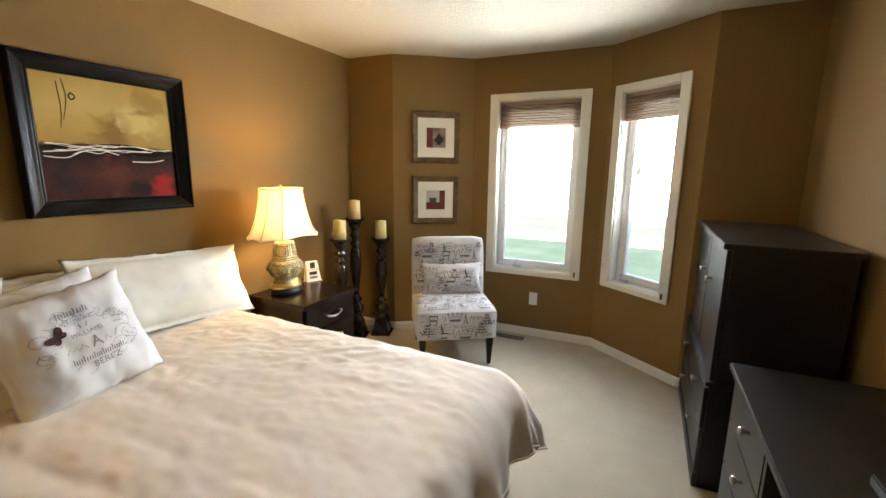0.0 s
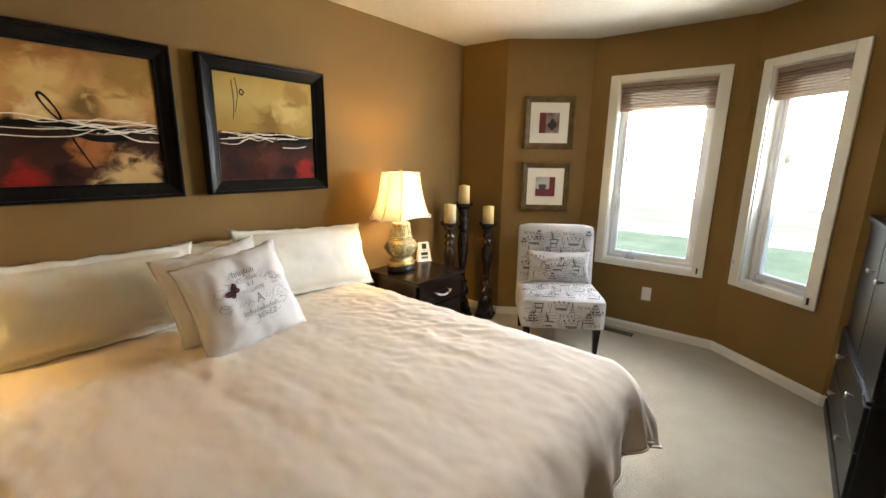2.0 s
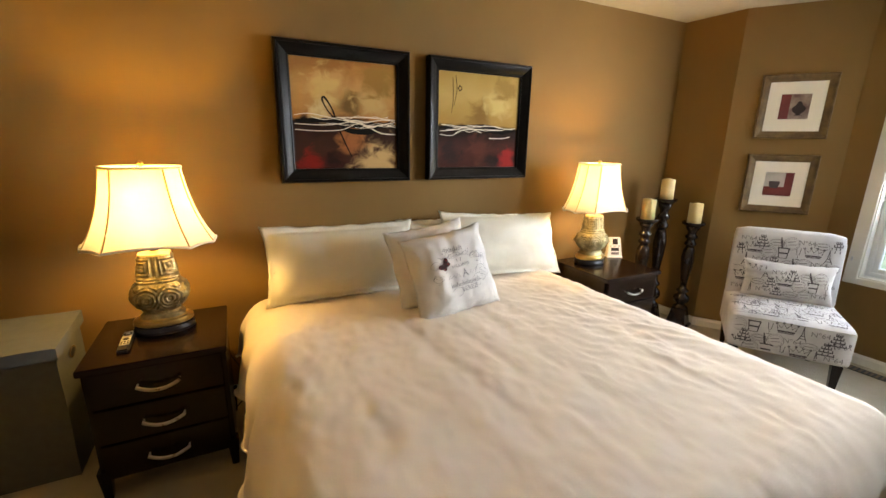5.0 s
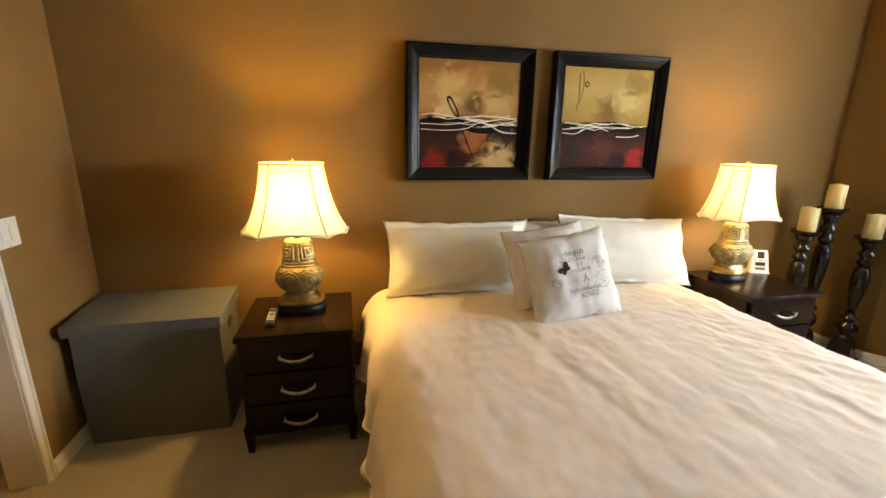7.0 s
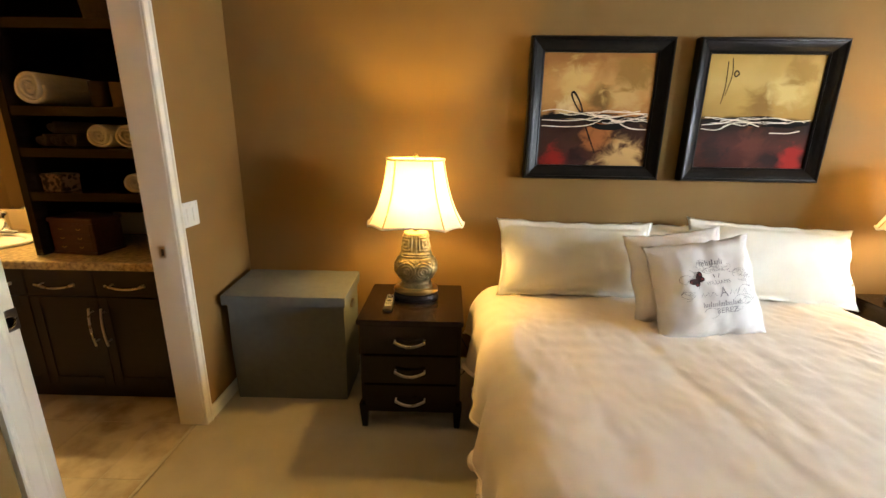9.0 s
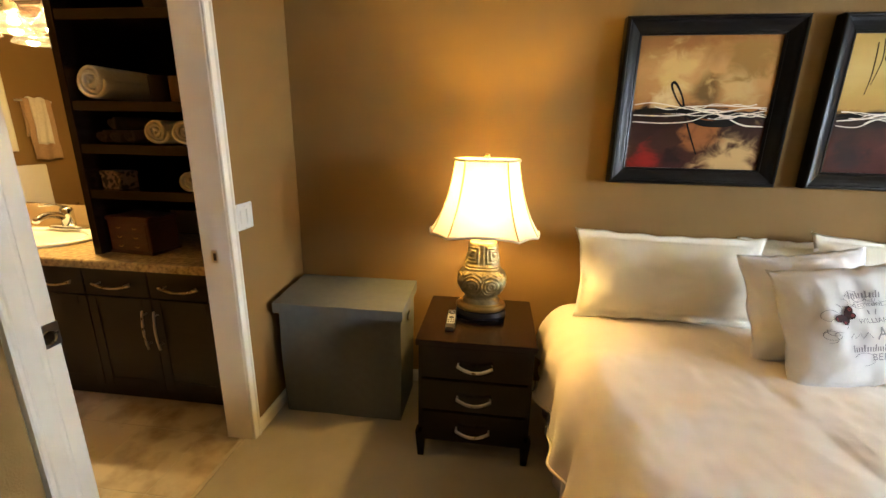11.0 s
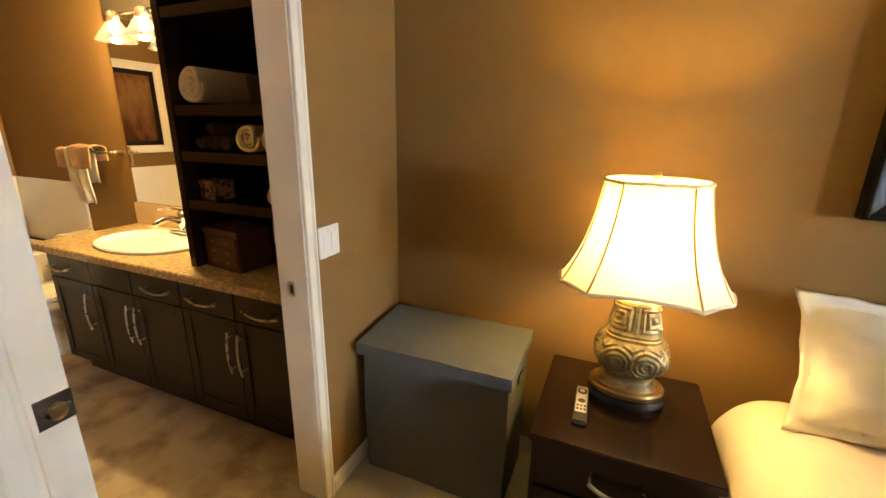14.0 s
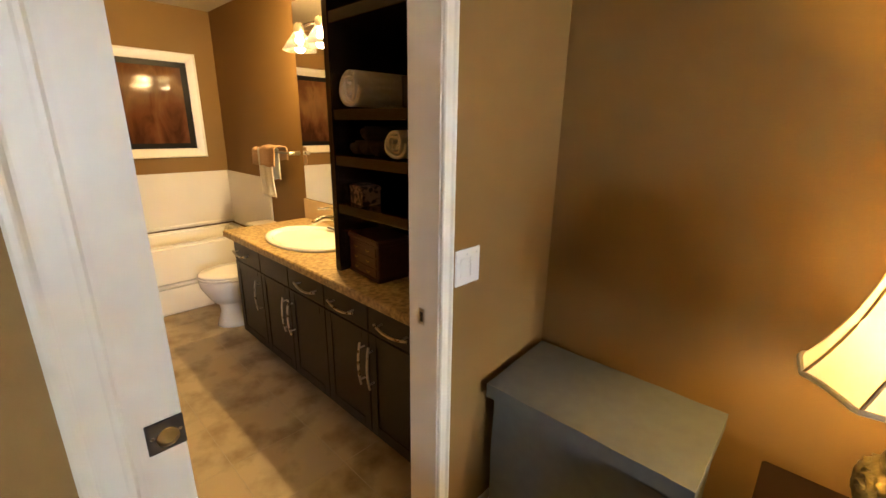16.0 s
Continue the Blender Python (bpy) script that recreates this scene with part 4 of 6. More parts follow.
# ---- candle stands ----
def candle_stand(x, y, h, label):
    c = thing("candle_stand", pose(x, y, 0, 0, 0, 20), label, "candle stand", "candle stands in the corner")
    part("base", taper(0, 0, 0, 0.022, 0.088, 0.085), M_DARKTURN, c, bevel=0.004)
    part("pedestal", taper(0, 0, 0.022, 0.16, 0.074, 0.05), M_DARKTURN, c, bevel=0.004)
    k = h - 0.16
    pr = [(0.052, 0), (0.056, 0.015), (0.035, 0.035), (0.03, 0.05), (0.055, 0.08), (0.062, 0.11), (0.058, 0.14), (0.034, 0.17), (0.03, 0.185), (0.046, 0.2), (0.048, 0.215), (0.03, 0.235), (0.024, 0.27)]
    sh = [(0.024, 0.27), (0.03, 0.35), (0.045, 0.5), (0.05, 0.6), (0.043, 0.68), (0.028, 0.73)]
    top = [(0.028, 0.73), (0.042, 0.745), (0.044, 0.765), (0.032, 0.785), (0.03, 0.81), (0.045, 0.825), (0.046, 0.845), (0.03, 0.865), (0.034, 0.9), (0.05, 0.93), (0.052, 0.95)]
    part("turned_foot", lathe([(r, 0.16 + z * k) for r, z in pr], 28), M_DARKTURN, c, smooth=True)
    part("shaft", lathe([(r, 0.16 + z * k) for r, z in sh], 28), M_DARKTURN, c, smooth=True)
    part("collar", lathe([(r, 0.16 + z * k) for r, z in top], 28), M_DARKTURN, c, smooth=True)
    part("dish", lathe([(0.05, h - 0.05 * k), (0.078, h - 0.02), (0.084, h - 0.006), (0.082, h), (0.07, h - 0.004)], 32), M_DARKTURN, c, smooth=True)
    cd = thing("pillar_candle", pose(x, y, h - 0.004, 0, 0, 40 * x), "ivory pillar candle with melted rim", "candle", "ivory pillar candles")
    bm = bmesh.new()
    seg, hh, rr = 28, 0.155, 0.05
    rings = []
    for r, z, wob in ((rr, 0, 0), (rr, hh * 0.5, 0), (rr, hh * 0.93, 0.5), (rr * 0.97, hh, 1), (rr * 0.85, hh - 0.002, 1), (rr * 0.75, hh - 0.018, 0.3), (0.004, hh - 0.022, 0)):
        rings.append([bm.verts.new((r * math.cos(2 * math.pi * q / seg), r * math.sin(2 * math.pi * q / seg), z + wob * 0.008 * math.sin(2 * math.pi * q / seg + 1) + wob * 0.004 * math.sin(6 * math.pi * q / seg))) for q in range(seg)])
    for a, b in zip(rings, rings[1:]):
        for q in range(seg):
            bm.faces.new([a[q], a[(q + 1) % seg], b[(q + 1) % seg], b[q]])
    bm.faces.new(rings[0][::-1])
    bm.faces.new(rings[-1])
    part("wax", bm, M_WAX, cd, smooth=True)
    part("wick", tube([(0, 0, hh - 0.024), (0.002, 0, hh - 0.006)], 0.0015, 6), M_BLACKPL, cd)


candle_stand(4.325, -0.265, 0.925, "short dark turned wooden candle stand")
candle_stand(4.545, -0.245, 1.07, "tall dark turned wooden candle stand")
candle_stand(4.715, -0.395, 0.89, "dark turned wooden candle stand near the corner")

# ---- hamper ----
hp = thing("laundry_hamper", pose(0.395, -0.155, 0), "grey fabric laundry hamper with a flat lid", "laundry hamper")
bm = bmesh.new()
nz = 8
W, D, Hh = 0.315, 0.162, 0.60
loop = []
for a, b, cnt in (((-1, -1), (1, -1), 16), ((1, -1), (1, 1), 8), ((1, 1), (-1, 1), 16), ((-1, 1), (-1, -1), 8)):
    for k in range(cnt):
        loop.append((a[0] + (b[0] - a[0]) * k / cnt, a[1] + (b[1] - a[1]) * k / cnt))
rings = []
for j in range(nz + 1):
    t = j / nz
    ring = []
    for px, py in loop:
        bow = 0.006 * math.sin(math.pi * t) * (1 - max(abs(px), abs(py)) ** 8 * 0.0)
        wob = 0.003 * noise.noise(Vector((px * 2, py * 2, t * 3)))
        s = 0.985 + 0.015 * t
        ring.append(bm.verts.new((px * W * s + (bow if abs(px) > 0.99 else 0) * (1 if px > 0 else -1) * 0.4 + wob, py * D * s + (-bow if py < -0.99 else 0) * 0.6 + wob, t * Hh)))
    rings.append(ring)
for a, b in zip(rings, rings[1:]):
    for k in range(len(loop)):
        bm.faces.new([a[k], a[(k + 1) % len(loop)], b[(k + 1) % len(loop)], b[k]])
bm.faces.new(rings[0][::-1])
bm.faces.new(rings[-1])
part("fabric_body", bm, M_HAMPER, hp)
bm = bmesh.new()
NX, NY = 16, 8
gv = [[bm.verts.new((-0.33 + 0.66 * i / NX, -0.19 + 0.37 * j / NY, 0.632 + 0.028 * j / NY + 0.004 * noise.noise(Vector((i * 0.4, j * 0.4, 0))))) for j in range(NY + 1)] for i in range(NX + 1)]
for i in range(NX):
    for j in range(NY):
        bm.faces.new([gv[i][j], gv[i + 1][j], gv[i + 1][j + 1], gv[i][j + 1]])
edge = [gv[i][0] for i in range(NX + 1)] + [gv[NX][j] for j in range(1, NY + 1)] + [gv[i][NY] for i in range(NX - 1, -1, -1)] + [gv[0][j] for j in range(NY - 1, 0, -1)]
under = [bm.verts.new((v.co.x * 1.0, v.co.y * 1.0, v.co.z - 0.055 + 0.003 * math.sin(k * 1.3))) for k, v in enumerate(edge)]
for k in range(len(edge)):
    j = (k + 1) % len(edge)
    bm.faces.new([edge[k], edge[j], under[j], under[k]])
bm.faces.new(under)
part("lid", bm, M_HAMPER, hp, "flat grey fabric lid", bevel=0.0)
part("grommet_handle", lathe([(0.042, 0), (0.042, 0.003), (0.033, 0.004)], 24, 0.55, 1), M_STEEL, hp).matrix_basis = pose(0.3185, 0.0, 0.53, 0, 90, 0)
part("handle_opening", lathe([(0.032, 0.0), (0.031, 0.0052)], 20, 0.55, 1), M_BLACKPL, hp).matrix_basis = pose(0.3185, 0.0, 0.53, 0, 90, 0)

# ---- bed ----
BX0, BX1, BY0, BZ = 1.415, 3.41, -2.10, 0.635
bed = thing("bed", pose((BX0 + BX1) / 2, -1.04, 0), "king bed made up with a pale duvet and bed skirt", "bed")
part("mattress", box(-0.95, 0.95, -0.98, 1.0, 0.3, BZ - 0.045), M_LINEN, bed, bevel=0.05, segments=4)
part("box_spring", box(-0.94, 0.94, -0.97, 0.99, 0.13, 0.298), M_SKIRT, bed, bevel=0.01)
for sx in (-0.85, 0.85):
    for sy in (-0.85, 0.9):
        part("leg", taper(sx, sy, 0, 0.131, 0.025, 0.03), M_BLACKPL, bed)
bm = bmesh.new()
loop = []
for (ax, ay), (bx, by), cnt in (((-0.955, 0.99), (-0.955, -0.985), 90), ((-0.955, -0.985), (0.955, -0.985), 90), ((0.955, -0.985), (0.955, 0.99), 90)):
    for k in range(cnt):
        loop.append((ax + (bx - ax) * k / cnt, ay + (by - ay) * k / cnt))
rows = []
for z, amp in ((0.012, 1.0), (0.1, 0.9), (0.2, 0.6), (0.296, 0.1)):
    rows.append([bm.verts.new((x + amp * 0.014 * math.sin(k * 0.9) * (1 if abs(x) > 0.95 else 0.2), y + amp * 0.014 * math.sin(k * 0.9 + 1) * (1 if y < -0.97 else 0.2), z)) for k, (x, y) in enumerate(loop)])
for a, b in zip(rows, rows[1:]):
    for k in range(len(loop) - 1):
        bm.faces.new([a[k], a[k + 1], b[k + 1], b[k]])
sk = part("bed_skirt", bm, M_SKIRT, bed, "pale gathered bed skirt", smooth=True)
sk.modifiers.new("thick", "SOLIDIFY").thickness = 0.004


def ripple(x, y):
    """Soft folds and puckers of the duvet over its top."""
    v = 0.011 * noise.noise(Vector((x * 1.6, y * 1.1, 3.0)))
    # stitched channels running from head to foot
    w = x + 0.05 * noise.noise(Vector((x * 1.2, y * 1.4, 11.0))) + 0.03 * y
    c = 0.5 + 0.6 * noise.noise(Vector((x * 1.5, y * 1.0, 21.0)))
    c *= max(0.0, min(1.0, (y + 2.0) / 0.5)) * max(0.0, min(1.0, (-0.45 - y) / 0.2))
    v += 0.008 * max(0.12, c) * abs(math.sin(math.pi * w / 0.19)) ** 0.8
    v += 0.003 * noise.noise(Vector((x * 5.5 + 0.8 * y, y * 1.2, 1.0)))
    v += 0.0028 * noise.noise(Vector((x * 12, y * 6, 7.0)))
    v += 0.0018 * noise.noise(Vector((x * 26, y * 17, 2.0)))
    # tighter diagonal creases along the far side and near the pillows
    e = max(0.0, min(1.0, (x - 2.55) / 0.5))
    e *= max(0.0, min(1.0, (y + 1.75) / 0.5))
    v += e * 0.006 * noise.noise(Vector(((x + 0.8 * y) * 24, (x - y) * 5.5, 5.0)))
    v += e * 0.003 * noise.noise(Vector(((x + 0.5 * y) * 12, (x - y) * 3, 15.0)))
    # sharp narrow creases where the cloth is gathered, faint ones elsewhere
    k = 1 - abs(noise.noise(Vector(((x + 0.7 * y) * 15, (x - y) * 5, 31.0))))
    v += (0.0008 + 0.006 * e) * k ** 4
    k = 1 - abs(noise.noise(Vector((x * 9 + 0.5 * y, y * 5, 41.0))))
    v += 0.002 * k ** 5
    h = max(0.0, min(1.0, (y + 1.25) / 0.35)) * max(0.0, min(1.0, (-0.35 - y) / 0.25))
    v += h * 0.004 * noise.noise(Vector((x * 4, y * 15, 9.0)))
    # small puckers scattered over the whole top
    v += 0.0026 * noise.noise(Vector((x * 38 + 3 * noise.noise(Vector((x * 4, y * 4, 0))), y * 15, 8.0)))
    return v


DR = 0.16
duv = bmesh.new()
drop, step = 0.40, 0.0145
xs = [BX0 + DR - 0.02 - drop + step * i for i in range(int((BX1 - BX0 - 2 * DR + 0.04 + 2 * drop) / step) + 1)]
ys = [BY0 + DR - drop + step * j for j in range(int((-0.10 - BY0 - DR + drop) / step) + 1)]
gx0, gx1, gy0 = BX0 + DR, BX1 - DR, BY0 + DR
grid = []
for x in xs:
    col = []
    for y in ys:
        ex = x - gx0 if x < gx0 else x - gx1 if x > gx1 else 0.0
        ey = y - gy0 if y < gy0 else 0.0
        d = math.hypot(ex, ey)
        cx, cy = min(max(x, gx0), gx1), max(y, gy0)
        if d < 1e-6:
            col.append(duv.verts.new((x, y, BZ + ripple(x, y))))
            continue
        dx, dy = ex / d, ey / d
        both = min(abs(ex), abs(ey)) / drop
        d = min(d, drop * (1.0 + 0.32 * both))
        d *= 1.0 + 0.05 * noise.noise(Vector((x * 3, y * 3, 4)))
        a = min(d / DR, math.pi / 2)
        out = DR * math.sin(a)
        fall = DR * (1 - math.cos(a)) + max(0.0, d - DR * math.pi / 2)
        hang = max(0.0, min(1.0, (d - 0.12) / 0.28))
        s = math.atan2(dy, dx) * 0.45 + (cx - cy) * 1.0
        fold = hang * (0.022 * math.sin(s * 17) + 0.014 * math.sin(s * 31 + 1.0) + 0.012 * noise.noise(Vector((s * 9, d * 4, 0))))
        out += fold + hang * (0.02 + 0.13 * both)
        keep = 1 - hang
        col.append(duv.verts.new((cx + dx * out, cy + dy * out, BZ - fall + keep * ripple(x, y) + 0.006 * noise.noise(Vector((x * 9, y * 9, 6))))))
    grid.append(col)
for i in range(len(xs) - 1):
    for j in range(len(ys) - 1):
        duv.faces.new([grid[i][j], grid[i + 1][j], grid[i + 1][j + 1], grid[i][j + 1]])
hem = [grid[0][j].co.copy() for j in range(len(ys) - 1, -1, -1)] + [grid[i][0].co.copy() for i in range(1, len(xs))] + [grid[-1][j].co.copy() for j in range(1, len(ys))]
top = thing("duvet", Matrix.Identity(4), "pale pinkish-white cotton duvet, softly creased, draped over the bed", "duvet")
dv = part("cover", duv, M_LINEN, top, smooth=True)
part("hem", tube(hem, 0.0065, 6), M_LINEN, top, "stitched hem along the edge", smooth=True)
sol = dv.modifiers.new("thick", "SOLIDIFY")
sol.thickness, sol.offset = 0.018, -1


# ---- pillows ----
def pillow(name, m, w, h, t, flange, material, label, category, group, seed, sag=0.0, piece="case"):
    """A stuffed pillow lying in its own xz plane, its front towards -y, with a flat flange round its edge."""
    th = thing(name, m, label, category, group)

    def at(u, v, side):
        iu, iv = min(1, abs(u) / (1 - flange / w * 2)), min(1, abs(v) / (1 - flange / h * 2))
        body = max(0.0, (1 - iu ** 2.6)) ** 0.55 * max(0.0, (1 - iv ** 2.6)) ** 0.55
        n = Vector((u * 2.2 + seed, v * 1.6, seed * 1.7))
        y = body * t / 2 * (1 + 0.22 * noise.noise(n)) + 0.0015
        y += body ** 0.5 * (0.008 if w > 0.6 else 0.007) * noise.noise(Vector((u * 5 + seed, v * 3.4, seed))) + (0.003 if w > 0.6 else 0.002) * noise.noise(Vector((u * 14, v * 9, seed)))
        edge = max(abs(u), abs(v)) ** 6
        wave = edge * 0.008 * math.sin((u * w + v * h) * 17 + seed * 3)
        pin = 1 - 0.045 * (1 - abs(v) ** 2) * abs(u) ** 3
        pin2 = 1 - 0.05 * (1 - abs(u) ** 2) * abs(v) ** 3
        cr = 1 + 0.025 * (abs(u) * abs(v)) ** 3
        x, z = u * w / 2 * pin * cr, v * h / 2 * pin2 * cr
        z -= sag * (1 - u * u) * max(0, v) * 0.5
        return Vector((x + 0.004 * noise.noise(Vector((v * 6, seed, u * 6))), (-y if side else y) + wave, z + h / 2 + edge * 0.006 * noise.noise(Vector((u * 8, seed, 2)))))

    bm = bmesh.new()
    N, M = 48, 36
    g = {}
    for i in range(N + 1):
        for j in range(M + 1):
            for s in (0, 1):
                if s and (i in (0, N) or j in (0, M)):
                    g[i, j, 1] = g[i, j, 0]
                else:
                    g[i, j, s] = bm.verts.new(at(i / N * 2 - 1, j / M * 2 - 1, s))
    for i in range(N):
        for j in range(M):
            for s in (0, 1):
                bm.faces.new([g[i, j, s], g[i + 1, j, s], g[i + 1, j + 1, s], g[i, j + 1, s]])
    part(piece, bm, material, th, smooth=True)
    return th, lambda x, z, off=0.0015: at(max(-0.97, min(0.97, x * 2 / w)), max(-0.97, min(0.97, z * 2 / h)), 1) + Vector((0, -off, 0))


M_SHAM = mat("ivory_cotton_pillowcase", (0.76, 0.74, 0.65), 0.85, second=(0.72, 0.7, 0.61), scale=4, bump=0.2, bump_scale=260)
sw_, sb_, sc_ = (M_SHAM.node_tree.nodes.new(k) for k in ("ShaderNodeTexNoise", "ShaderNodeBump", "ShaderNodeTexCoord"))
sw_.inputs["Scale"].default_value, sw_.inputs["Detail"].default_value, sw_.inputs["Distortion"].default_value = 6, 3, 0.8
sb_.inputs["Strength"].default_value, sb_.inputs["Distance"].default_value = 0.07, 0.012
M_SHAM.node_tree.links.new(sc_.outputs["Object"], sw_.inputs[0])
M_SHAM.node_tree.links.new(sw_.outputs[0], sb_.inputs["Height"])
M_SHAM.node_tree.links.new(sb_.outputs[0], M_SHAM.node_tree.nodes["Bump"].inputs["Normal"])
G = "bed pillows against the wall"
pillow("pillow", pose(2.70, -0.10, BZ - 0.005, -20, 0, 0), 0.72, 0.38, 0.15, 0.035, M_SHAM, "ivory pillow in a flanged pillowcase, mostly hidden", "pillow", G, 1.3)
pillow("pillow", pose(1.955, -0.27, BZ + 0.0, -24, 1, 0), 0.84, 0.42, 0.22, 0.035, M_SHAM, "ivory pillow in a flanged pillowcase leaning upright", "pillow", G, 2.7)
pillow("pillow", pose(2.99, -0.29, BZ + 0.0, -26, 3, -4), 0.86, 0.43, 0.2, 0.03, M_SHAM, "ivory pillow in a flanged pillowcase leaning upright", "pillow", G, 4.1)
M_WING = mat("dark_red_print_ink", (0.06, 0.014, 0.012), 0.9, second=(0.02, 0.01, 0.01), scale=60)
M_SCRIPT = mat("faded_script_ink", (0.2, 0.19, 0.2), 0.9, second=(0.3, 0.29, 0.3), scale=16)
G = "square throw cushions"
pillow("throw_cushion", pose(2.385, -0.55, BZ, -20, -6, 4), 0.46, 0.43, 0.16, 0.012, M_CUSHION, "plain white square throw cushion behind another", "cushion", G, 5.2, 0.0, "cover")
ti, onto = pillow("throw_cushion", pose(2.42, -0.72, BZ, -22, -8, 2), 0.46, 0.43, 0.15, 0.010, M_CUSHION, "white square throw cushion printed with script and butterfly", "cushion", G, 6.6, 0.0, "cover")
cover = ti.children[0]
sh = []
for txt, sz, x, z in (("WILLIAMS", 0.023, 0.02, 0.018), ("d'Ecriture", 0.024, 0.012, 0.072), ("BEREZ", 0.033, 0.04, -0.105)):
    sh.append(moved(lettering(txt, sz), x, z))
for k in range(11):
    sh.append(line2([(-0.035 + 0.009 * k, 0.1), (-0.032 + 0.009 * k, 0.118 if k % 3 else 0.125)], 0.0042))
for k in range(22):
    sh.append(line2([(-0.055 + 0.0075 * k, -0.075), (-0.053 + 0.0075 * k, -0.06 if k % 4 else -0.052)], 0.0036))
sh.append(line2([(0.012, 0.06), (0.014, 0.046)], 0.004))
sh.append(line2([(0.036, 0.062), (0.028, 0.044)], 0.003))
tower = [line2([(0.03, 0.004), (0.025, -0.016), (0.014, -0.036)], 0.005), line2([(0.03, 0.004), (0.035, -0.016), (0.046, -0.036)], 0.005), line2([(0.023, -0.02), (0.037, -0.02)], 0.005), line2([(-0.06, -0.03), (-0.05, -0.012), (-0.045, -0.03), (-0.03, -0.014), (-0.024, -0.032), (-0.01, -0.012), (0.0, -0.03)], 0.0022), line2([(0.055, -0.03), (0.066, -0.01), (0.072, -0.03), (0.085, -0.012), (0.09, -0.03), (0.105, -0.005)], 0.0022)]
printed("script_print", sh + tower, lambda x, z: onto(x, z, 0.0025), M_SCRIPT, cover, "grey script lettering")
sw = []
rs = random.Random(4)
for k in range(46):
    a = rs.uniform(0, 2 * math.pi)
    q = rs.uniform(0.72, 1.0)
    cx, cz = 0.15 * q * math.cos(a) + 0.02, 0.115 * q * math.sin(a) + 0.005
    r, a0 = rs.uniform(0.012, 0.032), rs.uniform(0, 360)
    sw.append(ring2(cx, cz, r, r * 0.7, 0.0014, a0, a0 + rs.uniform(120, 260), 12))
printed("swirl_print", sw, lambda x, z: onto(x, z, 0.0025), M_SCRIPT, cover, "fine grey flourishes")


def wing(cx, cz, rx, rz, rot, n=14):
    pts = [(cx, cz)]
    for k in range(n + 1):
        a = 2 * math.pi * k / n
        x, z = rx * math.cos(a) + rx * 0.9, rz * math.sin(a)
        pts.append((cx + x * math.cos(rot) - z * math.sin(rot), cz + x * math.sin(rot) + z * math.cos(rot)))
    return pts, [(0, k, k + 1) for k in range(1, n + 1)]


wings = [wing(-0.06, 0.04, 0.021, 0.013, radians(75)), wing(-0.06, 0.04, 0.014, 0.011, radians(20)), wing(-0.06, 0.04, 0.021, 0.013, radians(185)), wing(-0.06, 0.04, 0.014, 0.011, radians(245))]
printed("butterfly_print", wings, lambda x, z: onto(x, z, 0.003), M_WING, cover, "dark butterfly print")
spots = [ring2(-0.052, 0.066, 0.004, 0.004, 0.003), ring2(-0.088, 0.037, 0.004, 0.004, 0.003), ring2(-0.044, 0.046, 0.003, 0.003, 0.003), ring2(-0.068, 0.024, 0.003, 0.003, 0.003)]
printed("butterfly_spots", spots, lambda x, z: onto(x, z, 0.0038), M_RED, cover, "red wing spots")

# ---- slipper chair ----
chair = thing("slipper_chair", pose(4.68, -1.105, 0, 0, 0, -56), "armless slipper chair in white fabric with grey Paris print", "chair")
CW = 0.31


def cushion_block(name, x0, x1, y0, y1, z0, z1, puff, material, parent, lean=0.0, r=0.03):
    bm = box(x0, x1, y0, y1, z0, z1)
    bmesh.ops.subdivide_edges(bm, edges=bm.edges, cuts=7, use_grid_fill=True)
    c = Vector(((x0 + x1) / 2, (y0 + y1) / 2, (z0 + z1) / 2))
    hx, hy, hz = (x1 - x0) / 2, (y1 - y0) / 2, (z1 - z0) / 2
    for v in bm.verts:
        p = v.co - c
        q = Vector((p.x / hx, p.y / hy, p.z / hz))
        inner = Vector((max(-hx + r, min(hx - r, p.x)), max(-hy + r, min(hy - r, p.y)), max(-hz + r, min(hz - r, p.z))))
        dlt = p - inner
        if dlt.length > 1e-6:
            p = inner + dlt.normalized() * r
        p.z += puff * (1 - q.x ** 4) * (1 - q.y ** 4) * max(0, q.z)
        p.y -= lean * (p.z + hz) - puff * 0.5 * (1 - q.x ** 4) * (1 - q.z ** 4) * q.y
        v.co = c + p + Vector((0, 0, 0.002 * noise.noise(p * 9)))
    return part(name, bm, material, parent, smooth=True)


# local axes of the chair: x across, -y towards its front, the back at +y
seat = cushion_block("seat", -CW, CW, -0.342, 0.275, 0.215, 0.455, 0.012, M_FABRIC, chair)
back = cushion_block("backrest", -CW, CW, 0.12, 0.212, 0.40, 0.915, 0.01, M_FABRIC, chair, -0.14)
part("seat_welt", tube([(-CW + 0.02, -0.337, 0.437), (0, -0.343, 0.439), (CW - 0.02, -0.337, 0.437)], 0.004, 6), M_FABRIC, seat)
for sx in (-1, 1):
    part("leg", taper(sx * 0.26, -0.29, 0, 0.216, 0.014, 0.026), M_ESPRESSO, chair, bevel=0.002)
    part("leg", taper(sx * 0.26, 0.225, 0, 0.216, 0.014, 0.026), M_ESPRESSO, chair, bevel=0.002)
lum, lonto = pillow("lumbar_cushion", chair.matrix_world @ pose(0.02, 0.07, 0.46, -15, 0, 0), 0.5, 0.26, 0.11, 0.006, M_FABRIC, "small lumbar cushion in the same grey Paris print", "cushion", "", 8.1, 0.0, "cover")


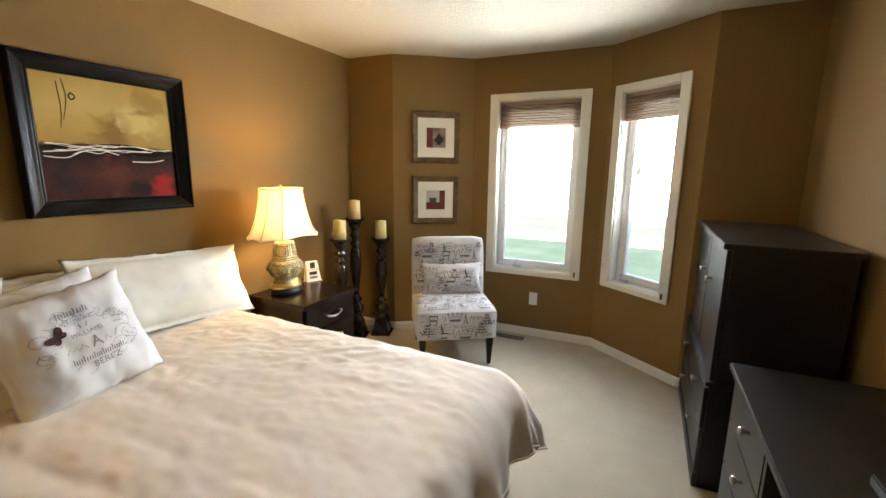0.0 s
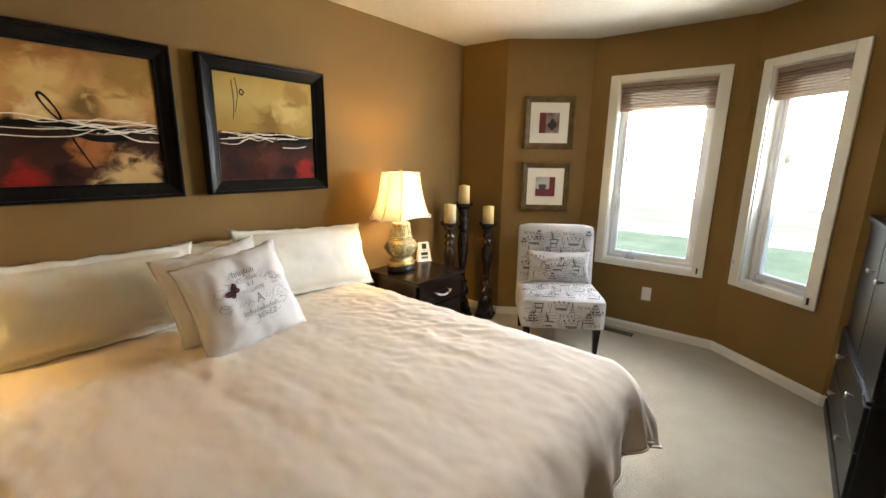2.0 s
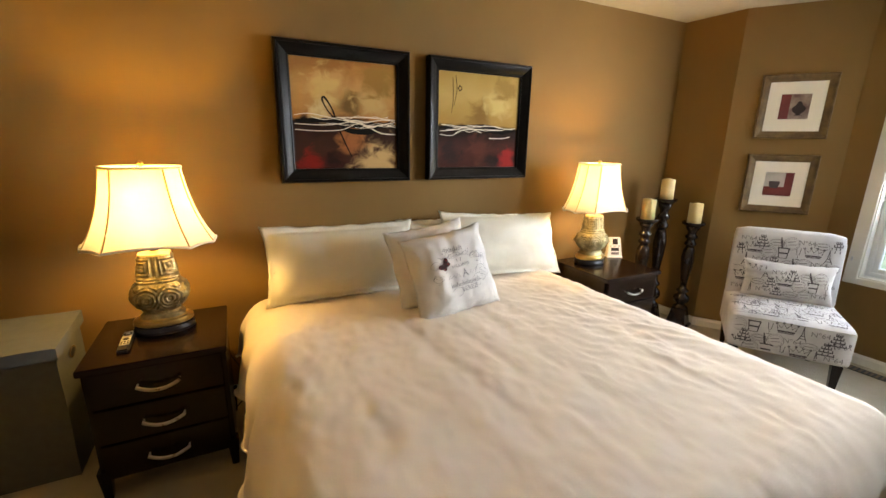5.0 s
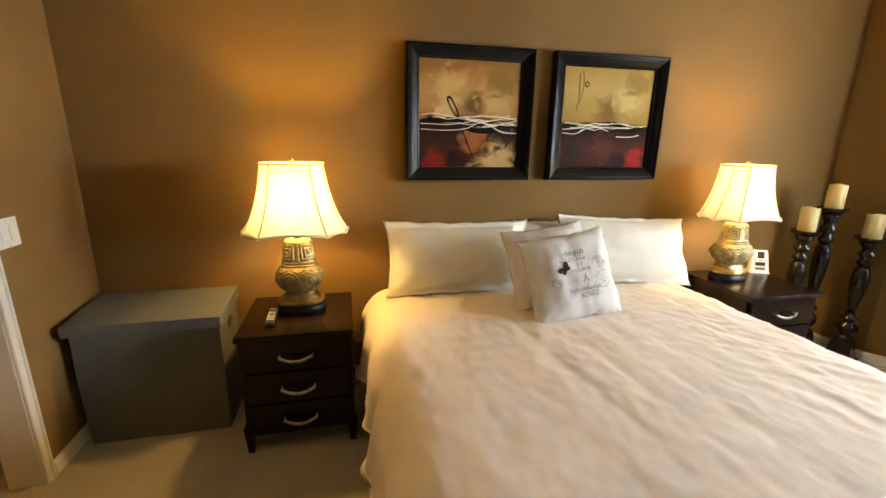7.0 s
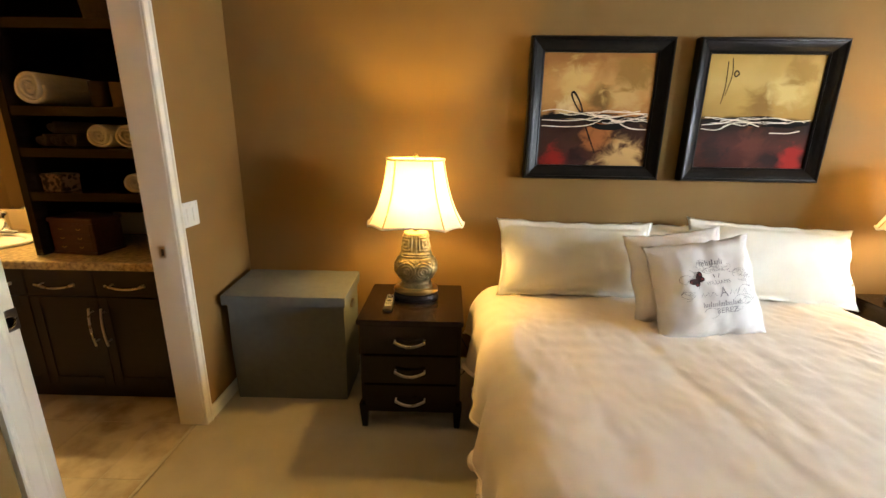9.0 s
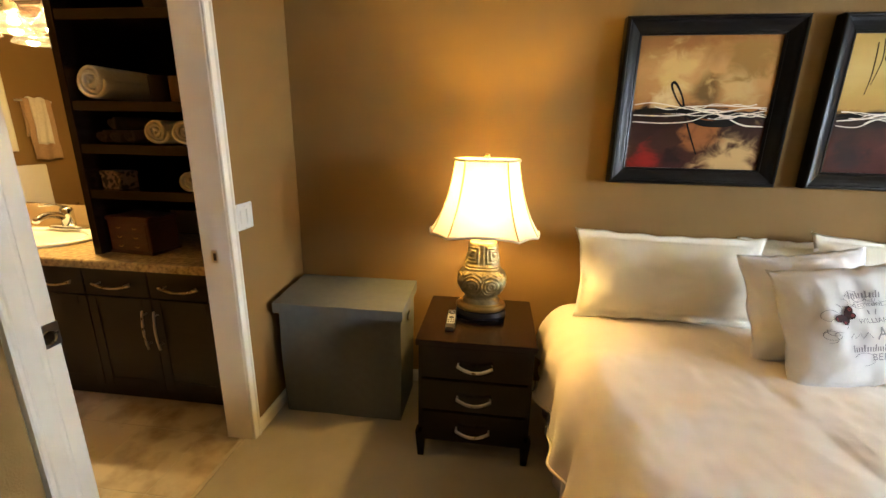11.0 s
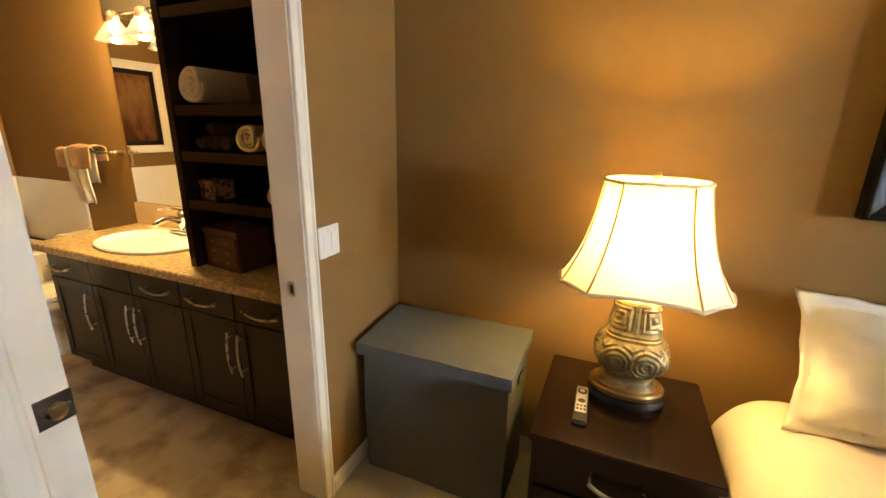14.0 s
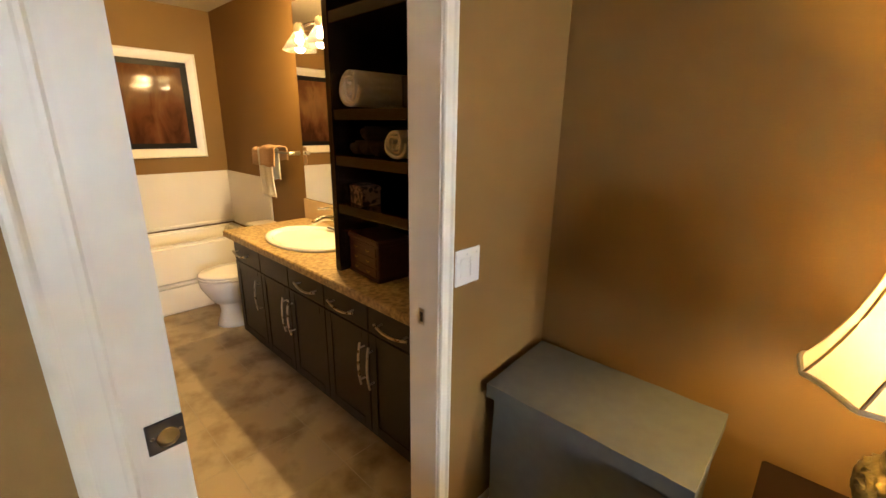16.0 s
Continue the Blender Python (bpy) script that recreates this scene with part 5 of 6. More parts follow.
def crown(s):
    o = [line2([(-0.05, 0), (0.05, 0)], 0.012), line2([(-0.05, 0.012), (-0.06, 0.05), (-0.03, 0.025), (-0.02, 0.055), (0, 0.025), (0.02, 0.055), (0.03, 0.025), (0.06, 0.05), (0.05, 0.012)], 0.006), line2([(-0.045, -0.012), (0.045, -0.012)], 0.006)]
    return o + [ring2(x, z, 0.005, 0.005, 0.006, n=8) for x, z in ((-0.06, 0.055), (-0.02, 0.062), (0.02, 0.062), (0.06, 0.055))]


def bucket(s):
    return [line2([(-0.035, 0.04), (-0.025, -0.04), (0.025, -0.04), (0.035, 0.04)], 0.007), line2([(-0.04, 0.04), (0.04, 0.04)], 0.01), line2([(-0.03, 0.0), (0.03, 0.0)], 0.012), line2([(-0.01, 0.04), (-0.022, 0.1)], 0.014), line2([(-0.022, 0.1), (-0.026, 0.125)], 0.008)]


def glass(s):
    return [line2([(-0.014, 0.05), (-0.008, 0.0), (0.008, 0.0), (0.014, 0.05)], 0.004), line2([(0, 0), (0, -0.035)], 0.003), line2([(-0.014, -0.037), (0.014, -0.037)], 0.004)]


def oval(s):
    return [ring2(0, 0, 0.05, 0.026, 0.003), ring2(0, 0, 0.042, 0.02, 0.002), line2([(-0.03, 0), (0.03, 0)], 0.006)]


def stamp(s):
    return [ring2(0, 0, 0.05, 0.05, 0.003), ring2(0, 0, 0.04, 0.04, 0.002), line2([(-0.03, 0.01), (0.02, 0.02)], 0.006), line2([(-0.025, -0.012), (0.03, -0.004)], 0.005)]


def roofs(s):
    o = []
    for k in range(4):
        w = 0.05 - 0.011 * k
        o += [line2([(-w, -0.04 + 0.024 * k), (w, -0.04 + 0.024 * k)], 0.008)]
        o += [line2([(x * w, -0.04 + 0.024 * k), (x * w, -0.022 + 0.024 * k)], 0.006) for x in (-0.9, -0.3, 0.3, 0.9)]
    return o


def tower_motif(s):
    return [line2([(0, 0.06), (-0.006, 0.0), (-0.025, -0.05)], 0.005), line2([(0, 0.06), (0.006, 0.0), (0.025, -0.05)], 0.005), line2([(-0.01, -0.01), (0.01, -0.01)], 0.005), line2([(-0.016, -0.03), (0.016, -0.03)], 0.005)]


N64 = lettering("N\u00ba64", 0.05)


def number(s):
    return [N64]


MOTIFS = (number, oval, roofs, crown, stamp, bucket, glass, crown, tower_motif, number, roofs, oval, stamp)


def print_fabric(parent, place, x0, x1, z0, z1, s, first):
    ink, pale = [], []
    k = first
    z = z0 + 0.03 * s
    row = 0
    while z < z1:
        x = x0 + 0.03 * s + (row % 2) * 0.045 * s
        while x < x1:
            f = MOTIFS[k % len(MOTIFS)]
            for shp in f(1):
                mv = moved(shp, x, z, s)
                inside = [x0 < v[0] < x1 and z0 < v[1] < z1 for v in mv[0]]
                kept = [q for q in mv[1] if all(inside[i] for i in q)]
                if kept:
                    (pale if f in (stamp, oval, number) else ink).append((mv[0], kept))
            k += 1
            x += 0.094 * s
        z += 0.08 * s
        row += 1
    if ink:
        printed("dark_print", ink, place, M_PRINT, parent, "dark grey printed motifs")
    if pale:
        printed("pale_print", pale, place, M_PRINTGREY, parent, "pale grey printed motifs")


def on_back(x, z):
    q = z
    yy = 0.18 + 0.14 * (q - 0.40) - 0.06 - 0.0055 - 0.006 * (1 - (x / CW) ** 4)
    return Vector((x, yy, q))


print_fabric(back, on_back, -CW + 0.02, CW - 0.02, 0.47, 0.905, 0.86, 0)
print_fabric(seat, lambda x, z: Vector((x, -0.3505, z)), -CW + 0.02, CW - 0.02, 0.222, 0.446, 0.86, 3)
print_fabric(seat, lambda x, z: Vector((x, z, 0.4572 + 0.012 * (1 - (x / CW) ** 4) * (1 - ((z + 0.033) / 0.31) ** 4))), -CW + 0.015, CW - 0.015, -0.332, 0.04, 0.86, 1)
print_fabric(lum.children[0], lambda x, z: lonto(x, z, 0.0022), -0.23, 0.23, -0.11, 0.1, 0.8, 8)


# ---- armoire and dresser ----
def knob(x, y, z, parent):
    o = part("knob", lathe([(0.006, 0), (0.005, 0.012), (0.013, 0.018), (0.015, 0.024), (0.01, 0.03)], 16), M_CHROME, parent, "brushed nickel knob", smooth=True)
    o.matrix_basis = pose(x, y, z, -90)


arm = thing("armoire", pose(4.315, -3.036, 0), "tall black-brown armoire with doors over drawers", "armoire")
part("top", box(-0.52, 0.52, -0.235, 0.235, 1.16, 1.185), M_SATIN, arm, bevel=0.004)
part("upper_case", box(-0.5, 0.5, -0.22, 0.195, 0.54, 1.16), M_SATIN, arm, bevel=0.002)
part("ledge", box(-0.512, 0.512, -0.22, 0.232, 0.522, 0.54), M_SATIN, arm, bevel=0.004)
part("lower_case", box(-0.51, 0.51, -0.22, 0.215, 0.0, 0.5215), M_SATIN, arm, bevel=0.002)
part("plinth", box(-0.515, 0.515, 0.216, 0.236, 0.0, 0.07), M_SATIN, arm, bevel=0.003)
for x0, x1, kx in ((-0.495, -0.003, -0.17), (0.003, 0.495, 0.09)):
    dr = part("door", box(x0, x1, 0.196, 0.216, 0.545, 1.155), M_SATIN, arm, bevel=0.003)
    knob(kx, 0.216, 0.955, dr)
for z0, z1 in ((0.305, 0.51), (0.08, 0.298)):
    dr = part("drawer", box(-0.505, 0.505, 0.216, 0.232, z0, z1), M_SATIN, arm, bevel=0.003)
    for kx in (-0.25, 0.25):
        knob(kx, 0.232, (z0 + z1) / 2 + 0.03, dr)

dz = thing("dresser", pose(2.72, -3.052, 0.01), "long low black-brown dresser with nickel knobs", "dresser")
part("top", box(-0.72, 0.72, -0.235, 0.235, 0.765, 0.79), M_SATIN, dz, bevel=0.004)
part("side_panel", box(0.68, 0.7, -0.22, 0.215, -0.01, 0.765), M_SATIN, dz, bevel=0.002)
part("side_panel", box(-0.7, -0.68, -0.22, 0.215, -0.01, 0.765), M_SATIN, dz, bevel=0.002)
part("back_panel", box(-0.68, 0.68, -0.22, -0.21, 0.05, 0.765), M_SATIN, dz)
part("divider", box(0.22, 0.24, -0.21, 0.215, 0.05, 0.765), M_SATIN, dz)
part("divider", box(-0.24, -0.22, -0.21, 0.215, 0.05, 0.765), M_SATIN, dz)
part("bottom_shelf", box(-0.68, 0.68, -0.21, 0.21, 0.05, 0.075), M_SATIN, dz)
part("middle_shelf", box(-0.22, 0.22, -0.21, 0.2, 0.4, 0.42), M_SATIN, dz)
for x0, x1 in ((0.243, 0.677), (-0.677, -0.243)):
    for k in range(4):
        z0 = 0.08 + k * 0.171
        dr = part("drawer", box(x0, x1, 0.195, 0.217, z0, z0 + 0.165), M_SATIN, dz, bevel=0.003)
        knob((x0 + x1) / 2 - 0.05, 0.217, z0 + 0.1, dr)
bxx = thing("media_box", pose(2.70, -3.09, 0.80), "flat glossy black media box on the dresser", "media box")
part("case", box(-0.14, 0.14, -0.1, 0.1, 0.004, 0.032), M_BLACKPL, bxx, bevel=0.004)
for sx in (-0.11, 0.11):
    for sy in (-0.07, 0.07):
        part("foot", box(sx - 0.01, sx + 0.01, sy - 0.01, sy + 0.01, 0, 0.005), M_BLACKPL, bxx)

# ---- bathroom ----
M_PORC = mat("white_porcelain", (0.8, 0.79, 0.74), 0.12, spec=0.6)
M_ACRYL = mat("white_acrylic", (0.78, 0.76, 0.7), 0.25, second=(0.75, 0.73, 0.67), scale=3)
M_COUNTER = mat("speckled_laminate", (0.5, 0.38, 0.18), 0.35, second=(0.17, 0.11, 0.045), scale=45, mix=0.35, detail=6)
M_SPLASH = mat("beige_splashback", (0.6, 0.47, 0.28), 0.4, second=(0.55, 0.42, 0.24), scale=10)
M_TOWEL = mat("white_terry", (0.78, 0.74, 0.63), 1.0, second=(0.68, 0.63, 0.52), scale=60, bump=0.9, bump_scale=300)
M_TOWELB = mat("tan_terry", (0.52, 0.34, 0.19), 1.0, second=(0.43, 0.27, 0.14), scale=60, bump=0.9, bump_scale=300)
M_TOWELD = mat("brown_terry", (0.10, 0.06, 0.035), 1.0, second=(0.07, 0.045, 0.028), scale=60, bump=0.9, bump_scale=300)
M_TOWELW = mat("white_smooth_towel", (0.8, 0.78, 0.72), 1.0, second=(0.74, 0.72, 0.66), scale=40, bump=0.5, bump_scale=260)
M_CHERRY = mat("red_brown_wood", (0.10, 0.032, 0.014), 0.35, second=(0.06, 0.02, 0.01), scale=6, stretch=(1, 8, 8), bump=0.05)
M_TAN = mat("tan_ceramic", (0.24, 0.14, 0.06), 0.6, second=(0.18, 0.1, 0.05), scale=20)
M_PRINTB = layered("sepia_tree_print", [(0.0, (0.05, 0.018, 0.009)), (0.25, (0.11, 0.04, 0.017)), (0.5, (0.14, 0.07, 0.028)), (0.75, (0.2, 0.1, 0.035)), (1.0, (0.12, 0.05, 0.02))], 7, 0.6, (1, 1, 0.4), lo=0.15, hi=0.75, strength=1.7, rough=0.05)
M_BOTTLE = mat("green_soap_bottle", (0.05, 0.25, 0.04), 0.25)

CF, CT = -0.42, 0.84        # cabinet front, counter top
COLS = (-1.99, -1.605, -1.25, -0.885, -0.53, -0.19)
PULLS = (-1.84, 0, -1.032, -0.71, -0.352)      # centres of the drawer handles
van = thing("vanity_cabinet", pose(0, 0, 0), "dark wood bathroom vanity with bar handles", "vanity")
part("carcass", box(-1.99, -0.112, CF + 0.02, BN - 0.002, 0.12, CT - 0.16), M_VANITY, van)
part("apron", box(-1.99, -0.112, CF + 0.02, CF + 0.036, CT - 0.16, CT - 0.041), M_VANITY, van)
part("end_panel", box(-1.99, -1.972, CF + 0.037, BN - 0.002, CT - 0.16, CT - 0.041), M_VANITY, van)
part("toe_kick", box(-1.98, -0.115, CF + 0.085, BN - 0.004, -0.004, 0.1195), M_VANITY, van)
part("filler", box(-0.188, -0.112, CF + 0.002, CF + 0.0195, 0.12, CT - 0.04), M_VANITY, van)


def bar_handle(p, q, bulge, parent):
    part("handle", tube(arc(p, q, bulge, 10), 0.0055), M_CHROME, parent, "arched brushed nickel bar handle")
    for s in (p, q):
        e = Vector(s).lerp(Vector(q if s is p else p), 0.12)
        part("handle_post", tube([e + Vector((0, -0.006, 0)), (e.x, CF - 0.001, e.z)], 0.004), M_CHROME, parent)


def shaker(x0, x1, z0, z1, name):
    """A framed panel: a sunk field and four rails."""
    field = part(name, box(x0, x1, CF + 0.0052, CF + 0.0195, z0, z1), M_VANITY, van)
    r = 0.05
    for bx in ((x0, x0 + r, z0, z1), (x1 - r, x1, z0, z1), (x0 + r, x1 - r, z0, z0 + r), (x0 + r, x1 - r, z1 - r, z1)):
        part("rail", box(bx[0], bx[1], CF, CF + 0.005, bx[2], bx[3]), M_VANITY, field, bevel=0.0015)
    return field


for k in range(5):
    x0, x1 = COLS[k] + 0.002, COLS[k + 1] - 0.002
    dr = part("drawer", box(x0, x1, CF, CF + 0.0195, 0.643, 0.797), M_VANITY, van, bevel=0.003)
    if k != 1:
        c, w = PULLS[k], 0.103
        bar_handle((c - w, CF - 0.026, 0.713), (c + w, CF - 0.026, 0.713), (0, -0.008, -0.016), dr)
    d = shaker(x0, x1, 0.125, 0.638, "door")
    hx = x1 - 0.03 if k in (0, 1, 3) else x0 + 0.03
    bar_handle((hx, CF - 0.026, 0.588), (hx, CF - 0.026, 0.378), (0.0, -0.012, 0), d)

SKX, SKY = -1.44, -0.17
bm = bmesh.new()
cx0, cx1, cy0, cy1 = -2.02, -0.112, -0.466, BN - 0.001
angs = sorted([2 * math.pi * k / 72 for k in range(72)] + [math.atan2(y - SKY, x - SKX) % (2 * math.pi) for x in (cx0, cx1) for y in (cy0, cy1)])
rings = [[], [], [], [], []]
for a in angs:
    c, q = math.cos(a), math.sin(a)
    t = min([((cx1 if c > 0 else cx0) - SKX) / c if abs(c) > 1e-9 else 9, ((cy1 if q > 0 else cy0) - SKY) / q if abs(q) > 1e-9 else 9])
    ox, oy = SKX + c * t, SKY + q * t
    ix, iy = SKX + 0.305 * c, SKY + 0.2 * q
    inx, iny = min(max(ox, cx0 + 0.006), cx1), min(max(oy, cy0 + 0.006), cy1)
    for k, p in enumerate(((ix, iy, CT - 0.04), (ix, iy, CT), (inx, iny, CT), (ox, oy, CT - 0.006), (ox, oy, CT - 0.04))):
        rings[k].append(bm.verts.new(p))
n = len(angs)
for a, b in zip(rings, rings[1:] + rings[:1]):
    for k in range(n):
        bm.faces.new([a[k], a[(k + 1) % n], b[(k + 1) % n], b[k]])
tagged(part("countertop", bm, M_COUNTER), "brown speckled laminate countertop on the vanity", "countertop")
tagged(part("backsplash", box(-2.018, -0.112, BN - 0.014, BN - 0.001, CT + 0.0005, 0.985), M_SPLASH, bevel=0.003), "beige splashback along the vanity wall", "backsplash")

sink = thing("sink", pose(SKX, SKY, CT), "white oval porcelain drop-in sink with overflow hole", "sink")
part("basin", lathe([(0.262, 0.0008), (0.285, 0.0005), (0.288, 0.012), (0.275, 0.02), (0.25, 0.02), (0.238, 0.01), (0.23, -0.02), (0.2, -0.075), (0.13, -0.105), (0.02, -0.11)], 48, 1.2, 0.8), M_PORC, sink, smooth=True)
part("drain", lathe([(0.02, -0.109), (0.019, -0.107), (0.01, -0.1075)], 20), M_STEEL, sink)
part("overflow_hole", lathe([(0.008, 0), (0.007, 0.002)], 14), M_BLACKPL, sink).matrix_basis = pose(0.03, 0.176, -0.03, 75, 0, 0)
fc = thing("faucet", pose(-1.43, 0.04, CT + 0.012) @ Matrix.Diagonal((1.5, 1.45, 1.6, 1)), "polished chrome single-lever faucet behind the sink", "faucet")
part("base_plate", box(-0.08, 0.08, -0.025, 0.025, 0, 0.016), M_STEEL, fc, bevel=0.008, segments=3)
part("body", lathe([(0.024, 0.016), (0.022, 0.06), (0.024, 0.075), (0.015, 0.085)], 20), M_STEEL, fc, smooth=True)
part("spout", tube(arc((0, -0.01, 0.045), (0, -0.13, 0.05), (0, 0, 0.018), 8), 0.012), M_STEEL, fc, smooth=True)
part("lever", tube([(0, 0.005, 0.085), (0, -0.04, 0.1), (0, -0.1, 0.105)], 0.008, flat=0.6), M_STEEL, fc, smooth=True)
sp = thing("soap_bottle", pose(-1.06, 0.05, CT), "small green soap bottle on the countertop", "bottle")
part("bottle", lathe([(0.028, 0), (0.03, 0.01), (0.03, 0.08), (0.012, 0.1)], 20), M_BOTTLE, sp, smooth=True)
part("pump", lathe([(0.011, 0.1), (0.011, 0.115), (0.004, 0.117), (0.004, 0.14)], 12), M_PLASTIC, sp)

mir = thing("wall_mirror", pose(0, 0, 0), "frameless wall mirror above the vanity", "mirror")
part("glass", box(-1.985, -0.86, BN - 0.008, BN - 0.002, 0.99, 2.27), M_MIRROR, mir)
part("clip", box(-1.45, -1.43, BN - 0.012, BN - 0.0085, 0.986, 1.003), M_STEEL, mir)

# ---- shelf unit on the counter ----
SX0, SX1, SF = -0.845, -0.115, -0.365
shf = thing("shelf_unit", pose(0, 0, 0), "tall dark wooden open shelf unit standing on the countertop", "shelf unit")
part("side_panel", box(SX0, SX0 + 0.04, SF, BN - 0.003, CT + 0.0005, 2.42), M_ESPRESSO, shf, bevel=0.002)
part("side_panel", box(SX1 - 0.03, SX1, SF, BN - 0.003, CT + 0.0005, 2.42), M_ESPRESSO, shf, bevel=0.002)
part("back_panel", box(SX0 + 0.04, SX1 - 0.03, BN - 0.013, BN - 0.003, CT + 0.0005, 2.42), M_ESPRESSO, shf)
SHELF = (1.165, 1.378, 1.57, 1.945, 2.32)
for z in SHELF:
    part("shelf", box(SX0 + 0.04, SX1 - 0.03, SF + 0.004, BN - 0.014, z - 0.042, z), M_ESPRESSO, shf, bevel=0.002)


def towel_roll(x, y, z, r, length, material, label, rz=0, group="rolled towels on the shelves", turns=3.2):
    """A towel rolled up, lying along y, its coiled end towards -y."""
    th = thing("rolled_towel", pose(x, y, z, 0, 0, rz), label, "towel", group)
    bm = bmesh.new()
    n = 84
    pitch = r / (turns + 0.6)
    for side in (1,):
        pts = []
        for k in range(n + 1):
            a = 2 * math.pi * turns * k / n
            rr = pitch * 0.55 + (r - pitch * 0.55) * k / n
            rr *= 1 + 0.03 * noise.noise(Vector((a, r * 20, x * 5)))
            pts.append((rr * math.cos(a - 1.2), r + rr * math.sin(a - 1.2) * 0.96, rr, a))
        th2 = pitch * 0.80
        ys = [0, 0.012, length / 2, length - 0.012, length]
        grid = []
        for px, pz, rr, a in pts:
            inner = max(0.001, (rr - th2)) / rr
            ix, iz = px * inner, r + (pz - r) * inner
            row = []
            for j, yy in enumerate(ys):
                e = 0.86 if j in (0, 4) else 1.0
                mx_, mz_ = (px + ix) / 2, (pz + iz) / 2
                row.append((bm.verts.new((mx_ + (px - mx_) * e, yy + 0.006 * math.sin(a * 1.7) * (1 if j < 2 else 0), mz_ + (pz - mz_) * e)), bm.verts.new((mx_ + (ix - mx_) * e, yy + 0.006 * math.sin(a * 1.7) * (1 if j < 2 else 0), mz_ + (iz - mz_) * e))))
            grid.append(row)
        for k in range(n):
            for j in range(len(ys) - 1):
                for s in (0, 1):
                    bm.faces.new([grid[k][j][s], grid[k + 1][j][s], grid[k + 1][j + 1][s], grid[k][j + 1][s]])
            for j in (0, len(ys) - 1):
                bm.faces.new([grid[k][j][0], grid[k + 1][j][0], grid[k + 1][j][1], grid[k][j][1]])
        for k in (0, n):
            for j in range(len(ys) - 1):
                bm.faces.new([grid[k][j][0], grid[k][j + 1][0], grid[k][j + 1][1], grid[k][j][1]])
    part("terry_cloth", bm, material, th, smooth=True)


def cup(x, y, z, r, h, material, label):
    c = thing("candle_jar", pose(x, y, z), label, "candle jar")
    part("jar", lathe([(r * 0.85, 0), (r * 0.95, 0.01), (r, h), (r * 0.9, h), (r * 0.85, 0.02)], 24), material, c, smooth=True)
    part("wax", lathe([(r * 0.84, h * 0.2), (r * 0.86, h * 0.7)], 20), M_TAN, c)


S0 = 0.0008
towel_roll(-0.70, -0.35, SHELF[2] + S0, 0.086, 0.3, M_TOWEL, "thick white rolled bath towel", -6)
cup(-0.52, -0.16, SHELF[2] + S0, 0.045, 0.13, M_DARK, "dark brown candle jar on the shelf")
cup(-0.41, -0.17, SHELF[2] + S0, 0.04, 0.125, M_TAN, "tan candle jar on the shelf")
for k in range(3):
    towel_roll(-0.735 + k * 0.073, -0.31, SHELF[1] + S0, 0.034, 0.22, M_TOWELD, "small brown rolled washcloth", 0, turns=2.4)
towel_roll(-0.69, -0.29, SHELF[1] + 0.063, 0.033, 0.2, M_TOWELD, "small brown rolled washcloth on top of others", -14, turns=2.4)
towel_roll(-0.41, -0.355, SHELF[1] + S0, 0.064, 0.26, M_TOWEL, "white rolled terry bath towel", 0)
towel_roll(-0.275, -0.35, SHELF[1] + S0, 0.064, 0.26, M_TOWEL, "white rolled terry bath towel", 3)
towel_roll(-0.28, -0.355, SHELF[0] + S0, 0.055, 0.26, M_TOWEL, "white rolled terry bath towel", 0)
M_PATT = mat("patterned_paper", (0.3, 0.2, 0.15), 0.6, second=(0.02, 0.012, 0.015), scale=40, mix=0.1, detail=2)
tb = thing("trinket_box", pose(-0.72, -0.27, SHELF[0] + S0, 0, 0, -12), "small patterned trinket box on the shelf", "box")
part("body", box(-0.065, 0.065, -0.045, 0.045, 0, 0.062), M_PATT, tb, bevel=0.003)
part("lid", box(-0.068, 0.068, -0.048, 0.048, 0.0625, 0.085), M_PATT, tb, bevel=0.004)
jb = thing("jewellery_box", pose(-0.66, -0.245, CT + S0, 0, 0, -6), "red-brown wooden jewellery box with small drawers", "jewellery box")
part("body", box(-0.125, 0.125, -0.085, 0.085, 0.014, 0.165), M_CHERRY, jb, bevel=0.003)
part("lid", box(-0.132, 0.132, -0.092, 0.092, 0.1655, 0.19), M_CHERRY, jb, bevel=0.006)
part("foot_rail", box(-0.13, 0.13, -0.09, 0.09, 0, 0.0135), M_CHERRY, jb, bevel=0.003)
for k in range(3):
    dr = part("drawer", box(-0.112, 0.112, -0.09, -0.0855, 0.02 + k * 0.047, 0.062 + k * 0.047), M_CHERRY, jb, bevel=0.002)
    for s in (-0.05, 0.05):
        part("pull", tube(arc((s - 0.012, -0.094, 0.044 + k * 0.047), (s + 0.012, -0.094, 0.044 + k * 0.047), (0, -0.002, -0.007), 6), 0.0016, 6), M_GOLD, dr)
kx = thing("tissue_box", pose(-0.27, -0.22, CT + S0), "small tan box on the countertop", "box")
part("body", box(-0.05, 0.05, -0.05, 0.05, 0, 0.11), M_TAN, kx, bevel=0.004)
part("lid", box(-0.053, 0.053, -0.053, 0.053, 0.1105, 0.125), M_TAN, kx, bevel=0.004)
bk = thing("storage_basket", pose(-0.42, -0.16, SHELF[3] + S0), "brown woven basket on the top shelf", "basket")
part("basket", lathe([(0.08, 0), (0.085, 0.01), (0.1, 0.12), (0.105, 0.13), (0.095, 0.13), (0.08, 0.02)], 28), M_TOWELD, bk)
part("handle", tube(arc((-0.1, 0, 0.12), (0.1, 0, 0.12), (0, 0, 0.08), 10), 0.006), M_TOWELD, bk)

